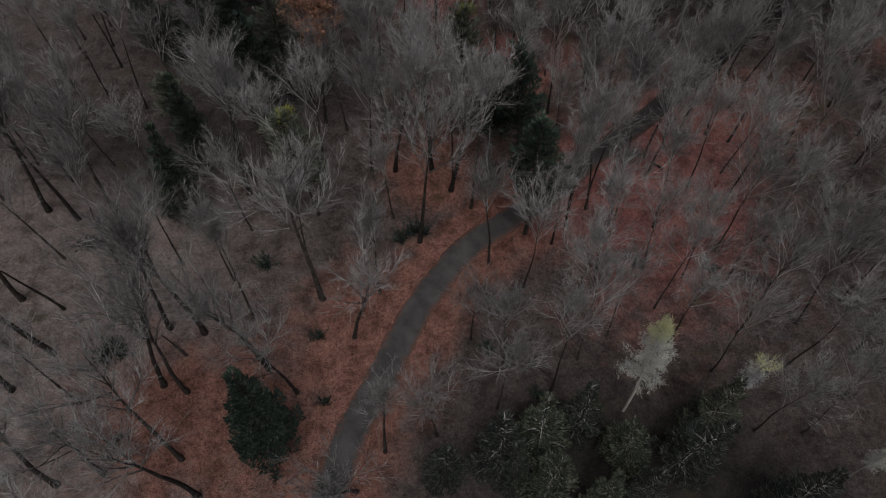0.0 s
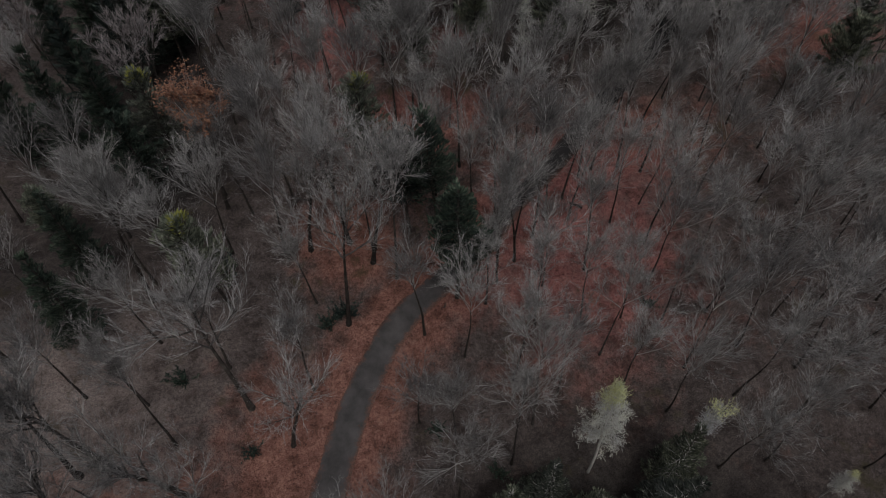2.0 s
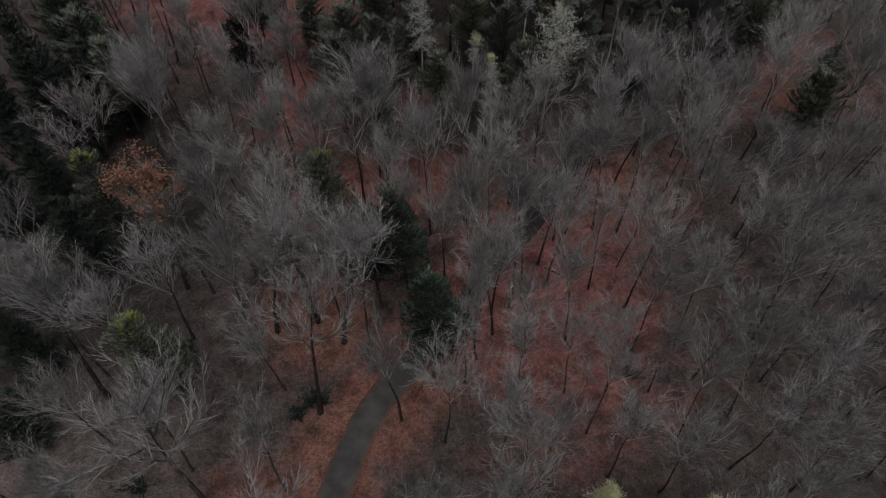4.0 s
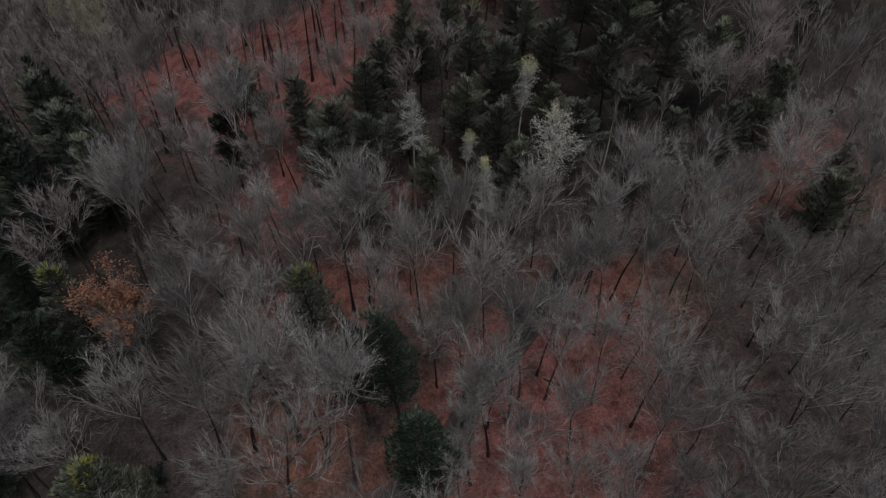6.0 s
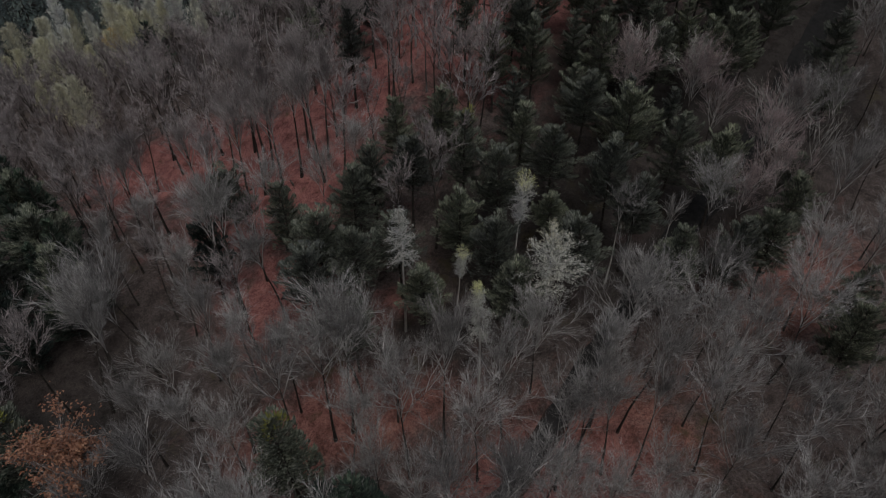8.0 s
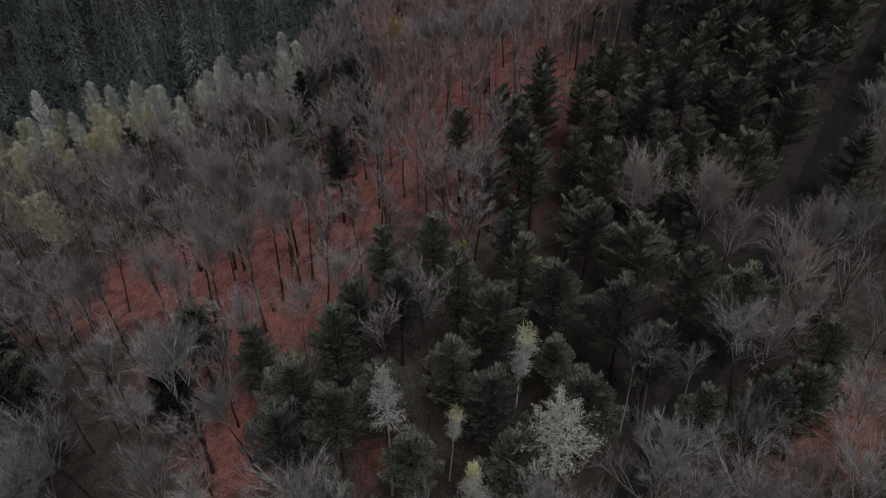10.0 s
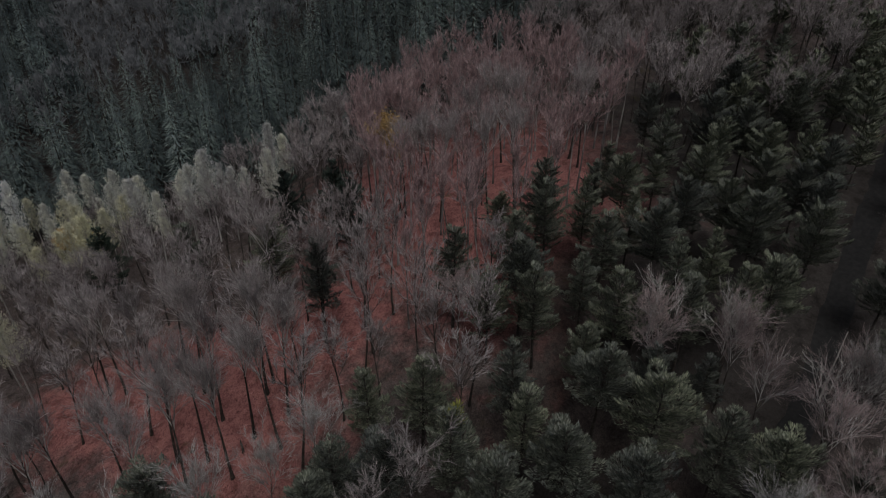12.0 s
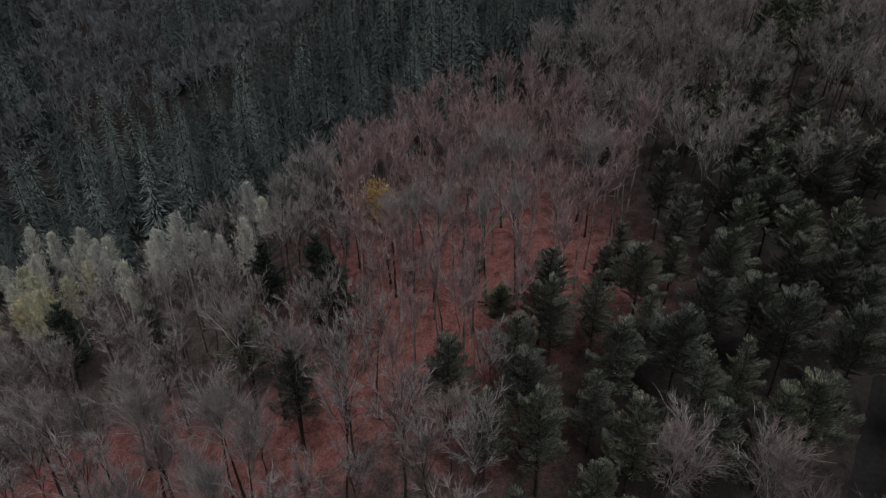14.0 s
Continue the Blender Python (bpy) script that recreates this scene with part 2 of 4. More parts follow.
# fresh litter, and needle duff that also paints in tree shade: x, y, reach in x and y, how pure
FRESH = [(-20, 19, 14, 9, 0.6), (-8, 27, 7, 9, 0.75), (22, 42, 13, 16, 0.5), (30, 52, 12, 7, 0.52), (1, 79, 7, 7, 0.62), (0, 106, 14, 9, 0.8), (-10, 112, 14, 9, 0.85), (8, 62, 11, 5, 0.75), (-1, 48, 6, 7, 0.65), (3, 97, 13, 10, 0.7),
         (40, 128, 21, 28, 1.0), (14, 108, 12, 8, 0.8), (34, 102, 5, 7, 0.8), (46, 71, 5, 3, 0.7), (15, 72, 5, 4, 0.3), (58, 62, 10, 7, 0.5)]
DUFF_SHADE = [(70, 84, 20, 13, 0.9), (17, 67, 8, 5, 0.8), (46, 98, 9, 9, 0.9), (-33, 53, 13, 10, 0.6), (-23, 66, 14, 12, 1.0), (58, 92, 26, 18, 1.0), (33, 76, 14, 12, 0.9), (85, 125, 30, 30, 1.0), (17, 11, 20, 15, 1.0), (-22, 70, 12, 22, 0.7), (20, 205, 120, 60, 1.0), (0, 300, 300, 130, 1.0)]


def build_ground():
    xs, ys = graded(-70, 110, -1800, 1800, 1.2), graded(0, 175, -1800, 2200, 1.2)
    X, Y = np.meshgrid(xs, ys)
    Z = ground(X, Y)
    d = np.full(X.shape, 99.0)
    for i in range(0, len(ROAD_LINE), 2):
        d = np.minimum(d, np.hypot(X - ROAD_LINE[i, 0], Y - ROAD_LINE[i, 1]))
    rough = np.array([[noise.fractal((x * 0.22, y * 0.22, 0.3), 1.0, 2.0, 4) for x in xs] for y in ys])
    Z = Z + 0.3 * rough * np.clip((d - 1.5) / 3, 0, 1) - 0.12 * (d < 1.2)
    Z = Z + 0.22 * np.exp(-((d - 3.2) / 0.9) ** 2)
    n, w = len(xs), X.size
    verts = np.stack([X.ravel(), Y.ravel(), Z.ravel()], 1)
    idx = np.arange(w).reshape(X.shape)
    faces = np.stack([idx[:-1, :-1], idx[:-1, 1:], idx[1:, 1:], idx[1:, :-1]], -1).reshape(-1, 4)
    ob = mesh_object("ground", verts.tolist(), faces.tolist(), LITTER, True)
    # what covers the ground: red, fresh beech leaves; green, brown needle duff together with painted tree shade
    fresh, duff_shade = np.zeros(X.shape), np.zeros(X.shape)
    for cx, cy, rx, ry, k in FRESH:
        fresh = np.maximum(fresh, k * np.exp(-(((X - cx) / rx) ** 2 + ((Y - cy) / ry) ** 2)))
    fresh = np.maximum(fresh, 0.54 * np.exp(-((d - 2.5) / 3.0) ** 2) * (Y < 56))
    for cx, cy, rx, ry, k in DUFF_SHADE:
        duff_shade = np.maximum(duff_shade, k * np.clip(1.6 - 1.3 * np.hypot((X - cx) / rx, (Y - cy) / ry), 0, 1))
    # both sides of the upper road darkened for the shade between pines
    duff_shade = np.maximum(duff_shade, np.clip((Y - 60) / 8, 0, 1) * np.exp(-(d / 6.0) ** 4))
    soil_shade = ob.data.color_attributes.new("soil_shade", "FLOAT_COLOR", "POINT")
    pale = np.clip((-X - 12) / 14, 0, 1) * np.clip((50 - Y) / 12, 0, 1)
    rgba = np.stack([fresh.ravel(), duff_shade.ravel(), pale.ravel(), 1 + 0 * fresh.ravel()], 1)
    soil_shade.data.foreach_set("color", rgba.ravel())
    deep = np.maximum(np.clip((Y - 52) / 25, 0, 1), np.exp(-(((X - 24) / 14) ** 2 + ((Y - 42) / 16) ** 2) ** 2))
    ob.data.attributes.new("red_leaf", "FLOAT", "POINT").data.foreach_set("value", deep.ravel())
    tagged(ob, "hillside under rust-red beech leaf litter with mossy patches", "ground", kind="structure")


def build_road():
    p = ROAD_LINE
    t = np.gradient(p, axis=0)
    t /= np.linalg.norm(t, axis=1)[:, None]
    side = np.stack([t[:, 1], -t[:, 0]], 1)
    verts, faces = [], []
    cuts = [(-1.8, -0.25), (-1.68, 0.02), (-1.3, 0.05), (-0.7, 0.07), (0, 0.09), (0.7, 0.07), (1.3, 0.05), (1.68, 0.02), (1.8, -0.25)]
    for i in range(len(p)):
        z0 = float(ground(p[i, 0], p[i, 1]))
        for s, dz in cuts:
            ragged = 1 + 0.07 * noise.noise((i * 0.35, s, 2.0)) if abs(s) > 1 else 1
            # the upper road is widened to fill the dark strip of shade
            q = p[i] + side[i] * s * ragged * 0.92 * (1 - 0.2 * min(1, max(0, (p[i, 1] - 37) / 10)) + 0.45 * min(1, max(0, (p[i, 1] - 62) / 14)))
            z = 0.5 * z0 + 0.5 * float(ground(q[0], q[1]))
            verts.append((q[0], q[1], z + dz))
    k = len(cuts)
    for i in range(len(p) - 1):
        for j in range(k - 1):
            a = i * k + j
            faces.append((a, a + 1, a + k + 1, a + k))
    ob = mesh_object("road", verts, faces, ASPHALT, True)
    # further up the asphalt is coloured dark for the shade between the pines
    soil_shade = ob.data.color_attributes.new("soil_shade", "FLOAT_COLOR", "POINT")
    damp_shade = np.repeat(np.clip((p[:, 1] - 46) / 12, 0, 1), k)
    soil_shade.data.foreach_set("color", np.stack([0 * damp_shade, damp_shade, 0 * damp_shade, 1 + 0 * damp_shade], 1).ravel())
    verge = [max(0.0, (abs(c) - 0.9) / 0.8) * 0.42 for c, _ in cuts] * len(p)
    ob.data.attributes.new("verge", "FLOAT", "POINT").data.foreach_set("value", verge)
    tagged(ob, "narrow grey asphalt forest road, its upper stretch coloured dark for tree shade", "road", kind="structure")


build_ground()
build_road()


# ---- trees ----
UP = Vector((0, 0, 1))


class Shape:
    """Vertices and faces of one part, gathered piece by piece."""

    def __init__(self):
        self.v, self.f = [], []

    def tube(self, pts, radii, sides=5):
        base = len(self.v)
        for i, (p, r) in enumerate(zip(pts, radii)):
            d = (pts[min(i + 1, len(pts) - 1)] - pts[max(i - 1, 0)]).normalized()
            u = d.orthogonal().normalized()
            w = d.cross(u)
            for k in range(sides):
                a = 2 * math.pi * k / sides
                self.v.append(p + (u * math.cos(a) + w * math.sin(a)) * r)
        for i in range(len(pts) - 1):
            for k in range(sides):
                a, b = base + i * sides + k, base + i * sides + (k + 1) % sides
                self.f.append((a, b, b + sides, a + sides))

    def spike(self, p, tip, r, flat=1.0):
        """A slim three-sided twig or spray from p to its tip."""
        d = tip - p
        u = d.orthogonal().normalized() if abs(d.z) > 0.9 * d.length else d.cross(Vector((0, 0, 1))).normalized()
        w = d.cross(u).normalized()
        base = len(self.v)
        self.v += [p + u * r, p - u * r, p + w * r * flat, tip]
        self.f += [(base, base + 1, base + 3), (base + 1, base + 2, base + 3), (base + 2, base, base + 3)]

    def sliver(self, p, tip, r):
        """A hair-fine twig: one slim blade."""
        d = tip - p
        u = d.orthogonal().normalized()
        u = (u * (len(self.v) % 7 - 3) + d.cross(u).normalized() * (len(self.v) % 5 - 2.5)).normalized()
        base = len(self.v)
        self.v += [p + u * r, p - u * r, tip]
        self.f += [(base, base + 1, base + 2)]

    def frond(self, p, tip, r):
        """A needle spray: two faces that fall away from its ridge."""
        d = tip - p
        u = d.cross(UP)
        u = u.normalized() if u.length > 1e-4 else Vector((1, 0, 0))
        base = len(self.v)
        m = p + d * 0.4
        self.v += [p, m + u * r - UP * r * 0.35, m - u * r - UP * r * 0.35, tip]
        self.f += [(base, base + 1, base + 3), (base, base + 3, base + 2)]

    def mesh(self, name, mat, smooth=False):
        me = bpy.data.meshes.new(name)
        me.from_pydata(self.v, [], self.f)
        me.materials.append(mat)
        if smooth:
            me.shade_smooth()
        return me


def bent(rng, p, d, length, segs, lift, wobble):
    """A branch's line: it sets out along d and turns towards the light."""
    pts, d = [p.copy()], d.normalized()
    for _ in range(segs):
        d = (d + UP * lift + Vector((rng.gauss(0, wobble), rng.gauss(0, wobble), rng.gauss(0, wobble)))).normalized()
        p = p + d * (length / segs)
        pts.append(p)
    return pts


def along(pts, t):
    t *= len(pts) - 1
    i = min(int(t), len(pts) - 2)
    return pts[i].lerp(pts[i + 1], t - i), (pts[i + 1] - pts[i]).normalized()


def off(rng, d, angle):
    """A direction at that angle from d, turned at random round it."""
    u = d.orthogonal().normalized()
    a = rng.uniform(0, 2 * math.pi)
    side = u * math.cos(a) + d.cross(u) * math.sin(a)
    return d * math.cos(angle) + side * math.sin(angle)


def taper(r0, r1, n):
    return [r0 + (r1 - r0) * i / n for i in range(n + 1)]


def tree_thing(name, parts, label, category):
    top = new(name)
    for n, shape, mat, smooth in parts:
        ob = new(n, shape.mesh(n, mat, smooth))
        ob.parent = top
        if n not in ("trunk", "limb"):
            tagged(ob, kind="stuff")
    return tagged(top, label, category)


def bare_shapes(seed, H, spread, fork, limbs=11, subs=6, fine=5, twigs=7, leaves=0, twig_r=0.0095, leaf_size=1.0, girth=1.0, leaf_from=0.0):
    """A leafless broadleaf tree: trunk, each limb with its side branches, twigs, and any leaves that still hang."""
    rng = random.Random(seed)
    trunk, twig, leaf, out = Shape(), Shape(), Shape(), []
    lean = Vector((rng.uniform(-0.06, 0.06), rng.uniform(-0.06, 0.06), 1))
    r0 = (0.0105 * H + 0.02) * girth
    stem = bent(rng, Vector((0, 0, -0.3)), lean, H * 0.86, 10, 0.03, 0.042 if girth > 1.2 else 0.03)
    radii = [r0 * (1.45 if i == 0 else 1.0) * (1 - 0.9 * i / 10) for i in range(11)]
    trunk.tube(stem, radii, 6)

    def crown_tip(pts, length, n):
        for _ in range(n):
            q, d = along(pts, rng.uniform(0.1, 1.0))
            e = off(rng, d, radians(rng.uniform(8, 36))) + UP * 0.15
            tip = q + e.normalized() * length * rng.uniform(0.55, 1.4)
            twig.sliver(q, tip, twig_r)
            for _ in range(leaves if q.z > leaf_from * H else 0):
                s = q.lerp(tip, rng.uniform(0.2, 1.1)) + Vector((rng.gauss(0, 0.15), rng.gauss(0, 0.15), rng.gauss(0, 0.15)))
                leaf.spike(s, s + Vector((rng.gauss(0, 1), rng.gauss(0, 1), rng.gauss(0.2, 0.7))).normalized() * rng.uniform(0.13, 0.28) * leaf_size, 0.07 * leaf_size, 0.5)

    def branch(pts, length):
        for _ in range(fine):
            q, d = along(pts, rng.uniform(0.12, 0.98))
            ln = length * rng.uniform(0.35, 0.7)
            sub = bent(rng, q, off(rng, d, radians(rng.uniform(16, 42))), ln, 3, 0.07, 0.1)
            twig.sliver(sub[0], sub[2], twig_r * 1.9)
            twig.sliver(sub[1], sub[3], twig_r * 1.5)
            crown_tip(sub, 0.35 + ln * 0.5, twigs)
        crown_tip(pts, 0.4 + length * 0.3, twigs)

    turn = rng.uniform(0, 6)
    side_wood = Shape()
    for k in range(limbs):
        wood = Shape()
        x = (k + rng.uniform(0, 0.8)) / limbs
        f = fork + (0.84 - fork) * x
        q, _ = along(stem, min(0.97, f / 0.86))
        turn += 2.4 + rng.uniform(-0.5, 0.5)
        a = radians(rng.uniform(20, 50) * spread)
        d = Vector((math.cos(turn) * math.sin(a), math.sin(turn) * math.sin(a), math.cos(a)))
        ln = min(0.46 * H, (H * rng.uniform(0.84, 1.02) - q.z) / max(0.7, math.cos(a * 0.8)))
        r = r0 * (0.33 - 0.13 * x)
        pts = bent(rng, q, d, ln, 7, rng.uniform(0.0, 0.05), 0.075)
        wood.tube(pts, taper(r, 0.013, 7), 4)
        for j in range(subs):
            t = 0.18 + 0.8 * (j + rng.random() * 0.8) / subs
            p, e = along(pts, min(t, 1))
            sl = (0.6 + ln * rng.uniform(0.2, 0.42)) * (1.12 - 0.5 * t)
            sub = bent(rng, p, off(rng, e, radians(rng.uniform(20, 44) * (0.6 + 0.4 * spread))), sl, 4, 0.05, 0.1)
            side_wood.tube(sub, taper(max(0.024, r * 0.4), 0.009, 4), 3)
            branch(sub, sl)
        out.append(wood)
    branch(stem[-3:], H * 0.12)
    return trunk, out, side_wood, twig, leaf


def bare_parts(shapes, limb_mat, twig_mat, leaf_mat=None):
    trunk, limbs, side_wood, twig, leaf = shapes
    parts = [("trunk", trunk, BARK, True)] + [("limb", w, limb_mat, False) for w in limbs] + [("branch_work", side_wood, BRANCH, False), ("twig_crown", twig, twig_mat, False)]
    return parts + ([("leaf_crown", leaf, leaf_mat, False)] if leaf_mat else [])


def pine_shapes(seed, H, width, start=0.35, dense=1.0, thick=1.0, cone=0.0, tiers=7):
    """A pine or fir: boughs in clear tiers, each a flat plate of needles that sweeps up at its end; cone 0 is a rounded crown, 1 a pointed one."""
    rng = random.Random(seed)
    trunk, wood, need = Shape(), Shape(), Shape()
    stem = bent(rng, Vector((0, 0, -0.3)), Vector((rng.uniform(-0.04, 0.04), rng.uniform(-0.04, 0.04), 1)), H * 0.93, 8, 0.02, 0.02)
    trunk.tube(stem, taper(0.012 * H + 0.03, 0.03, 8), 6)
    for i in range(9):
        q, d = along(stem, rng.uniform(0.12, max(0.2, start)))
        wood.spike(q, q + off(rng, d, radians(80)) * rng.uniform(0.5, 1.8), 0.03)

    def bough(q, turn, a, rr, lift):
        d = Vector((math.cos(turn) * math.sin(a), math.sin(turn) * math.sin(a), math.cos(a)))
        pts = bent(rng, q, d, rr, 4, lift, 0.07)
        wood.spike(pts[0], pts[4], 0.045)
        half = 0.34 + 0.17 * rr
        for _ in range(round((10 + 50 * rr * (0.6 + 0.15 * rr)) * dense)):
            s = 1.02 - 0.82 * rng.random() ** 1.5
            p, e = along(pts, min(s, 1.0))
            side = e.cross(UP).normalized()
            w = rng.uniform(-1, 1)
            wide = half * (1.1 - 1.1 * abs(s - 0.66))
            p = p + side * w * wide - UP * (0.2 * w * w * wide + rng.uniform(-0.05, 0.1))
            g = (e * 0.7 + side * w * 0.75 + UP * rng.uniform(0.0, 0.75)).normalized()
            need.frond(p - g * 0.12, p + g * rng.uniform(0.28, 0.6) * thick, 0.1 * thick)

    turn = rng.uniform(0, 6)
    for k in range(tiers):
        x = (k + 0.3) / tiers
        f = start + (0.93 - start) * x
        ball = math.sqrt(max(0.03, 1 - (max(0, x - 0.2) / 0.86) ** 2)) * (0.72 + 0.28 * min(1, x * 4))
        reach = width * 0.5 * (ball * (1 - cone) + cone * (0.06 + 1.05 * (1 - x) ** 0.85))
        n = max(5, round(3 + reach * 2.1))
        for j in range(n):
            turn += 2 * math.pi / n + rng.uniform(-0.25, 0.25)
            q, _ = along(stem, max(0.05, f + rng.uniform(-0.035, 0.03)))
            bough(q, turn, radians(rng.uniform(70, 98) - 34 * x * x), reach * rng.uniform(0.55, 1.22), 0.1 - 0.04 * cone)
    for j in range(7):
        bough(stem[-1] - UP * rng.uniform(0.1, 0.8), turn + 0.9 * j, radians(rng.uniform(25, 75)), rng.uniform(0.5, 1.2) * (1 - 0.5 * cone), 0.1)
    return trunk, wood, need


def plume_shapes(seed, H, width, start=0.5, thick=34, fine=0.4):
    """A larch in a row: soft ascending boughs in a rounded, egg-shaped crown."""
    rng = random.Random(seed)
    trunk, wood, need = Shape(), Shape(), Shape()
    stem = bent(rng, Vector((0, 0, -0.3)), Vector((rng.uniform(-0.02, 0.02), rng.uniform(-0.02, 0.02), 1)), H * 0.96, 6, 0.02, 0.012)
    trunk.tube(stem, taper(0.15, 0.03, 6), 5)
    for k in range(13):
        x = k / 12
        reach = width * 0.5 * math.sqrt(max(0.03, 1 - ((x - 0.38) / 0.66) ** 2)) * rng.uniform(0.85, 1.1)
        turn = rng.uniform(0, 6)
        for _ in range(8):
            turn += 0.8 + rng.uniform(-0.3, 0.3)
            q, _d = along(stem, start + (0.97 - start) * x)
            a = radians(74 - 48 * x)
            pts = bent(rng, q, Vector((math.cos(turn) * math.sin(a), math.sin(turn) * math.sin(a), math.cos(a))), reach * rng.uniform(0.6, 1.2), 2, 0.16, 0.1)
            wood.spike(pts[0], pts[2], 0.03)
            for _ in range(thick):
                p, e = along(pts, 1 - 0.75 * rng.random() ** 1.4)
                p = p + Vector((rng.gauss(0, 0.16), rng.gauss(0, 0.16), rng.gauss(0, 0.16)))
                g = (e * 0.6 + UP * rng.uniform(0.1, 0.9) + Vector((rng.gauss(0, 0.5), rng.gauss(0, 0.5), 0))).normalized()
                need.frond(p, p + g * rng.uniform(0.5, 1.1) * fine, 0.1 * fine)
    return trunk, wood, need


def larch_shapes(seed, H, width, start, crown="round", thick=30, tip_from=0.9):
    """A lone larch: a slim stem, arching boughs with drooping ends, a thin mist of needles, a brighter top."""
    rng = random.Random(seed)
    trunk, wood, need, tip = Shape(), Shape(), Shape(), Shape()
    stem = bent(rng, Vector((0, 0, -0.3)), Vector((rng.uniform(-0.03, 0.03), rng.uniform(-0.03, 0.03), 1)), H * 0.97, 8, 0.02, 0.02)
    trunk.tube(stem, taper(0.15, 0.025, 8), 6)
    rows = 12
    for k in range(rows):
        x = (k + 0.4) / rows
        if crown == "round":
            reach = width * 0.5 * math.sqrt(max(0.05, 1 - ((x - 0.42) / 0.62) ** 2))
        elif crown == "flat":
            reach = width * 0.5 * (0.35 + 0.75 * x ** 1.5)
        else:
            reach = width * 0.5 * (0.12 + 0.95 * (1 - x) ** 0.8) * (0.7 + 0.3 * min(1, x * 4))
        turn = rng.uniform(0, 6)
        for _ in range(7):
            turn += 0.9 + rng.uniform(-0.35, 0.35)
            q, _d = along(stem, min(1, start + (0.99 - start) * x + rng.uniform(-0.015, 0.015)))
            a = radians(88 - 55 * x * x + rng.uniform(-12, 12))
            ln = reach * rng.uniform(0.5, 1.25)
            pts = bent(rng, q, Vector((math.cos(turn) * math.sin(a), math.sin(turn) * math.sin(a), math.cos(a))), ln, 4, rng.uniform(-0.1, 0.12), 0.14)
            wood.tube(pts, taper(0.035, 0.012, 4), 3)
            for _ in range(4):
                p, e = along(pts, rng.uniform(0.3, 0.95))
                t2 = p + (off(rng, e, radians(rng.uniform(25, 60))) - UP * 0.15).normalized() * ln * rng.uniform(0.2, 0.45)
                wood.spike(p, t2, 0.012)
            for _ in range(round(thick * (0.5 + ln / width))):
                p, e = along(pts, 1 - 0.8 * rng.random() ** 1.2)
                p = p + Vector((rng.gauss(0, 0.17), rng.gauss(0, 0.17), rng.gauss(-0.05, 0.14)))
                g = (e * 0.5 + UP * rng.uniform(-0.5, 0.7) + Vector((rng.gauss(0, 0.7), rng.gauss(0, 0.7), 0))).normalized()
                (tip if p.z > tip_from * H + rng.gauss(0, 0.02 * H) else need).frond(p, p + g * rng.uniform(0.2, 0.45), 0.02)
    return trunk, wood, need, tip


def far_spruce_shapes(seed, H, width):
    """A slim spruce as seen from afar: many short bough ends in a ragged cone round a straight stem."""
    rng = random.Random(seed)
    trunk, need = Shape(), Shape()
    trunk.tube([Vector((0, 0, -0.3)), Vector((0, 0, H * 0.95))], [0.2, 0.02], 4)
    for k in range(26):
        x = k / 25
        z, reach = H * (0.16 + 0.81 * x), width * 0.5 * (1 - x) ** 0.85 + 0.2
        n = round(12 + 16 * (1 - x))
        turn = rng.uniform(0, 6)
        for _ in range(n):
            turn += 2 * math.pi / n + rng.uniform(-0.5, 0.5)
            d = Vector((math.cos(turn), math.sin(turn), 0))
            rr, zz = reach * rng.uniform(0.4, 1.2), z + rng.uniform(-0.8, 0.8)
            e = d.cross(UP) * rng.uniform(-0.45, 0.45) * rr
            need.frond(Vector((0, 0, zz + 0.25 * rr)) + d * rr * rng.uniform(0.2, 0.6), Vector((0, 0, zz - rr * rng.uniform(-0.2, 0.2))) + d * rr + e, 0.05 + 0.045 * rr)
    need.spike(Vector((0, 0, H * 0.9)), Vector((0, 0, H * 1.03)), 0.12, 1.0)
    return trunk, Shape(), need


def placed(proto, x, y, size, rng, sink=0.0, lean=2.0):
    """A copy of a tree, rooted in the slope."""
    m = pose(x, y, float(ground(x, y)) - sink, rng.uniform(-lean, lean), rng.uniform(-lean, lean), rng.uniform(0, 360))
    w = size * rng.uniform(0.92, 1.08)
    return copy_thing(proto, m @ Matrix.Diagonal((w, w, size, 1)))


ASHES = [(28.9, 94.9, 11), (45.4, 84.9, 11), (53.9, 84.1, 11), (56.9, 73.3, 12), (50.9, 67.6, 12), (53.4, 77.8, 12), (61.8, 76.4, 12), (56.9, 68.7, 12), (46.7, 85.5, 12), (52.3, 82, 12)]


def without(proto):
    for o in (*proto.children_recursive, proto):
        bpy.data.objects.remove(o)


PINES_FAR = [(18.5, 122.6), (19.8, 116.9), (-15.8, 133), (9.8, 116.2), (-1.7, 123.2), (63.1, 117.9), (90.3, 113.4), (83.3, 113.2), (69.5, 113), (77.9, 120.7), (62.8, 149.3), (63.2, 133.4), (12.9, 127.1)]
PINES_UPPER = [(41.8, 105.7), (41.3, 101.2), (46.1, 101.8), (29.5, 99), (15.3, 104.8), (60.9, 110.9), (62.6, 103.2), (57.2, 98.6), (73.5, 110.4), (78.3, 101.1)]
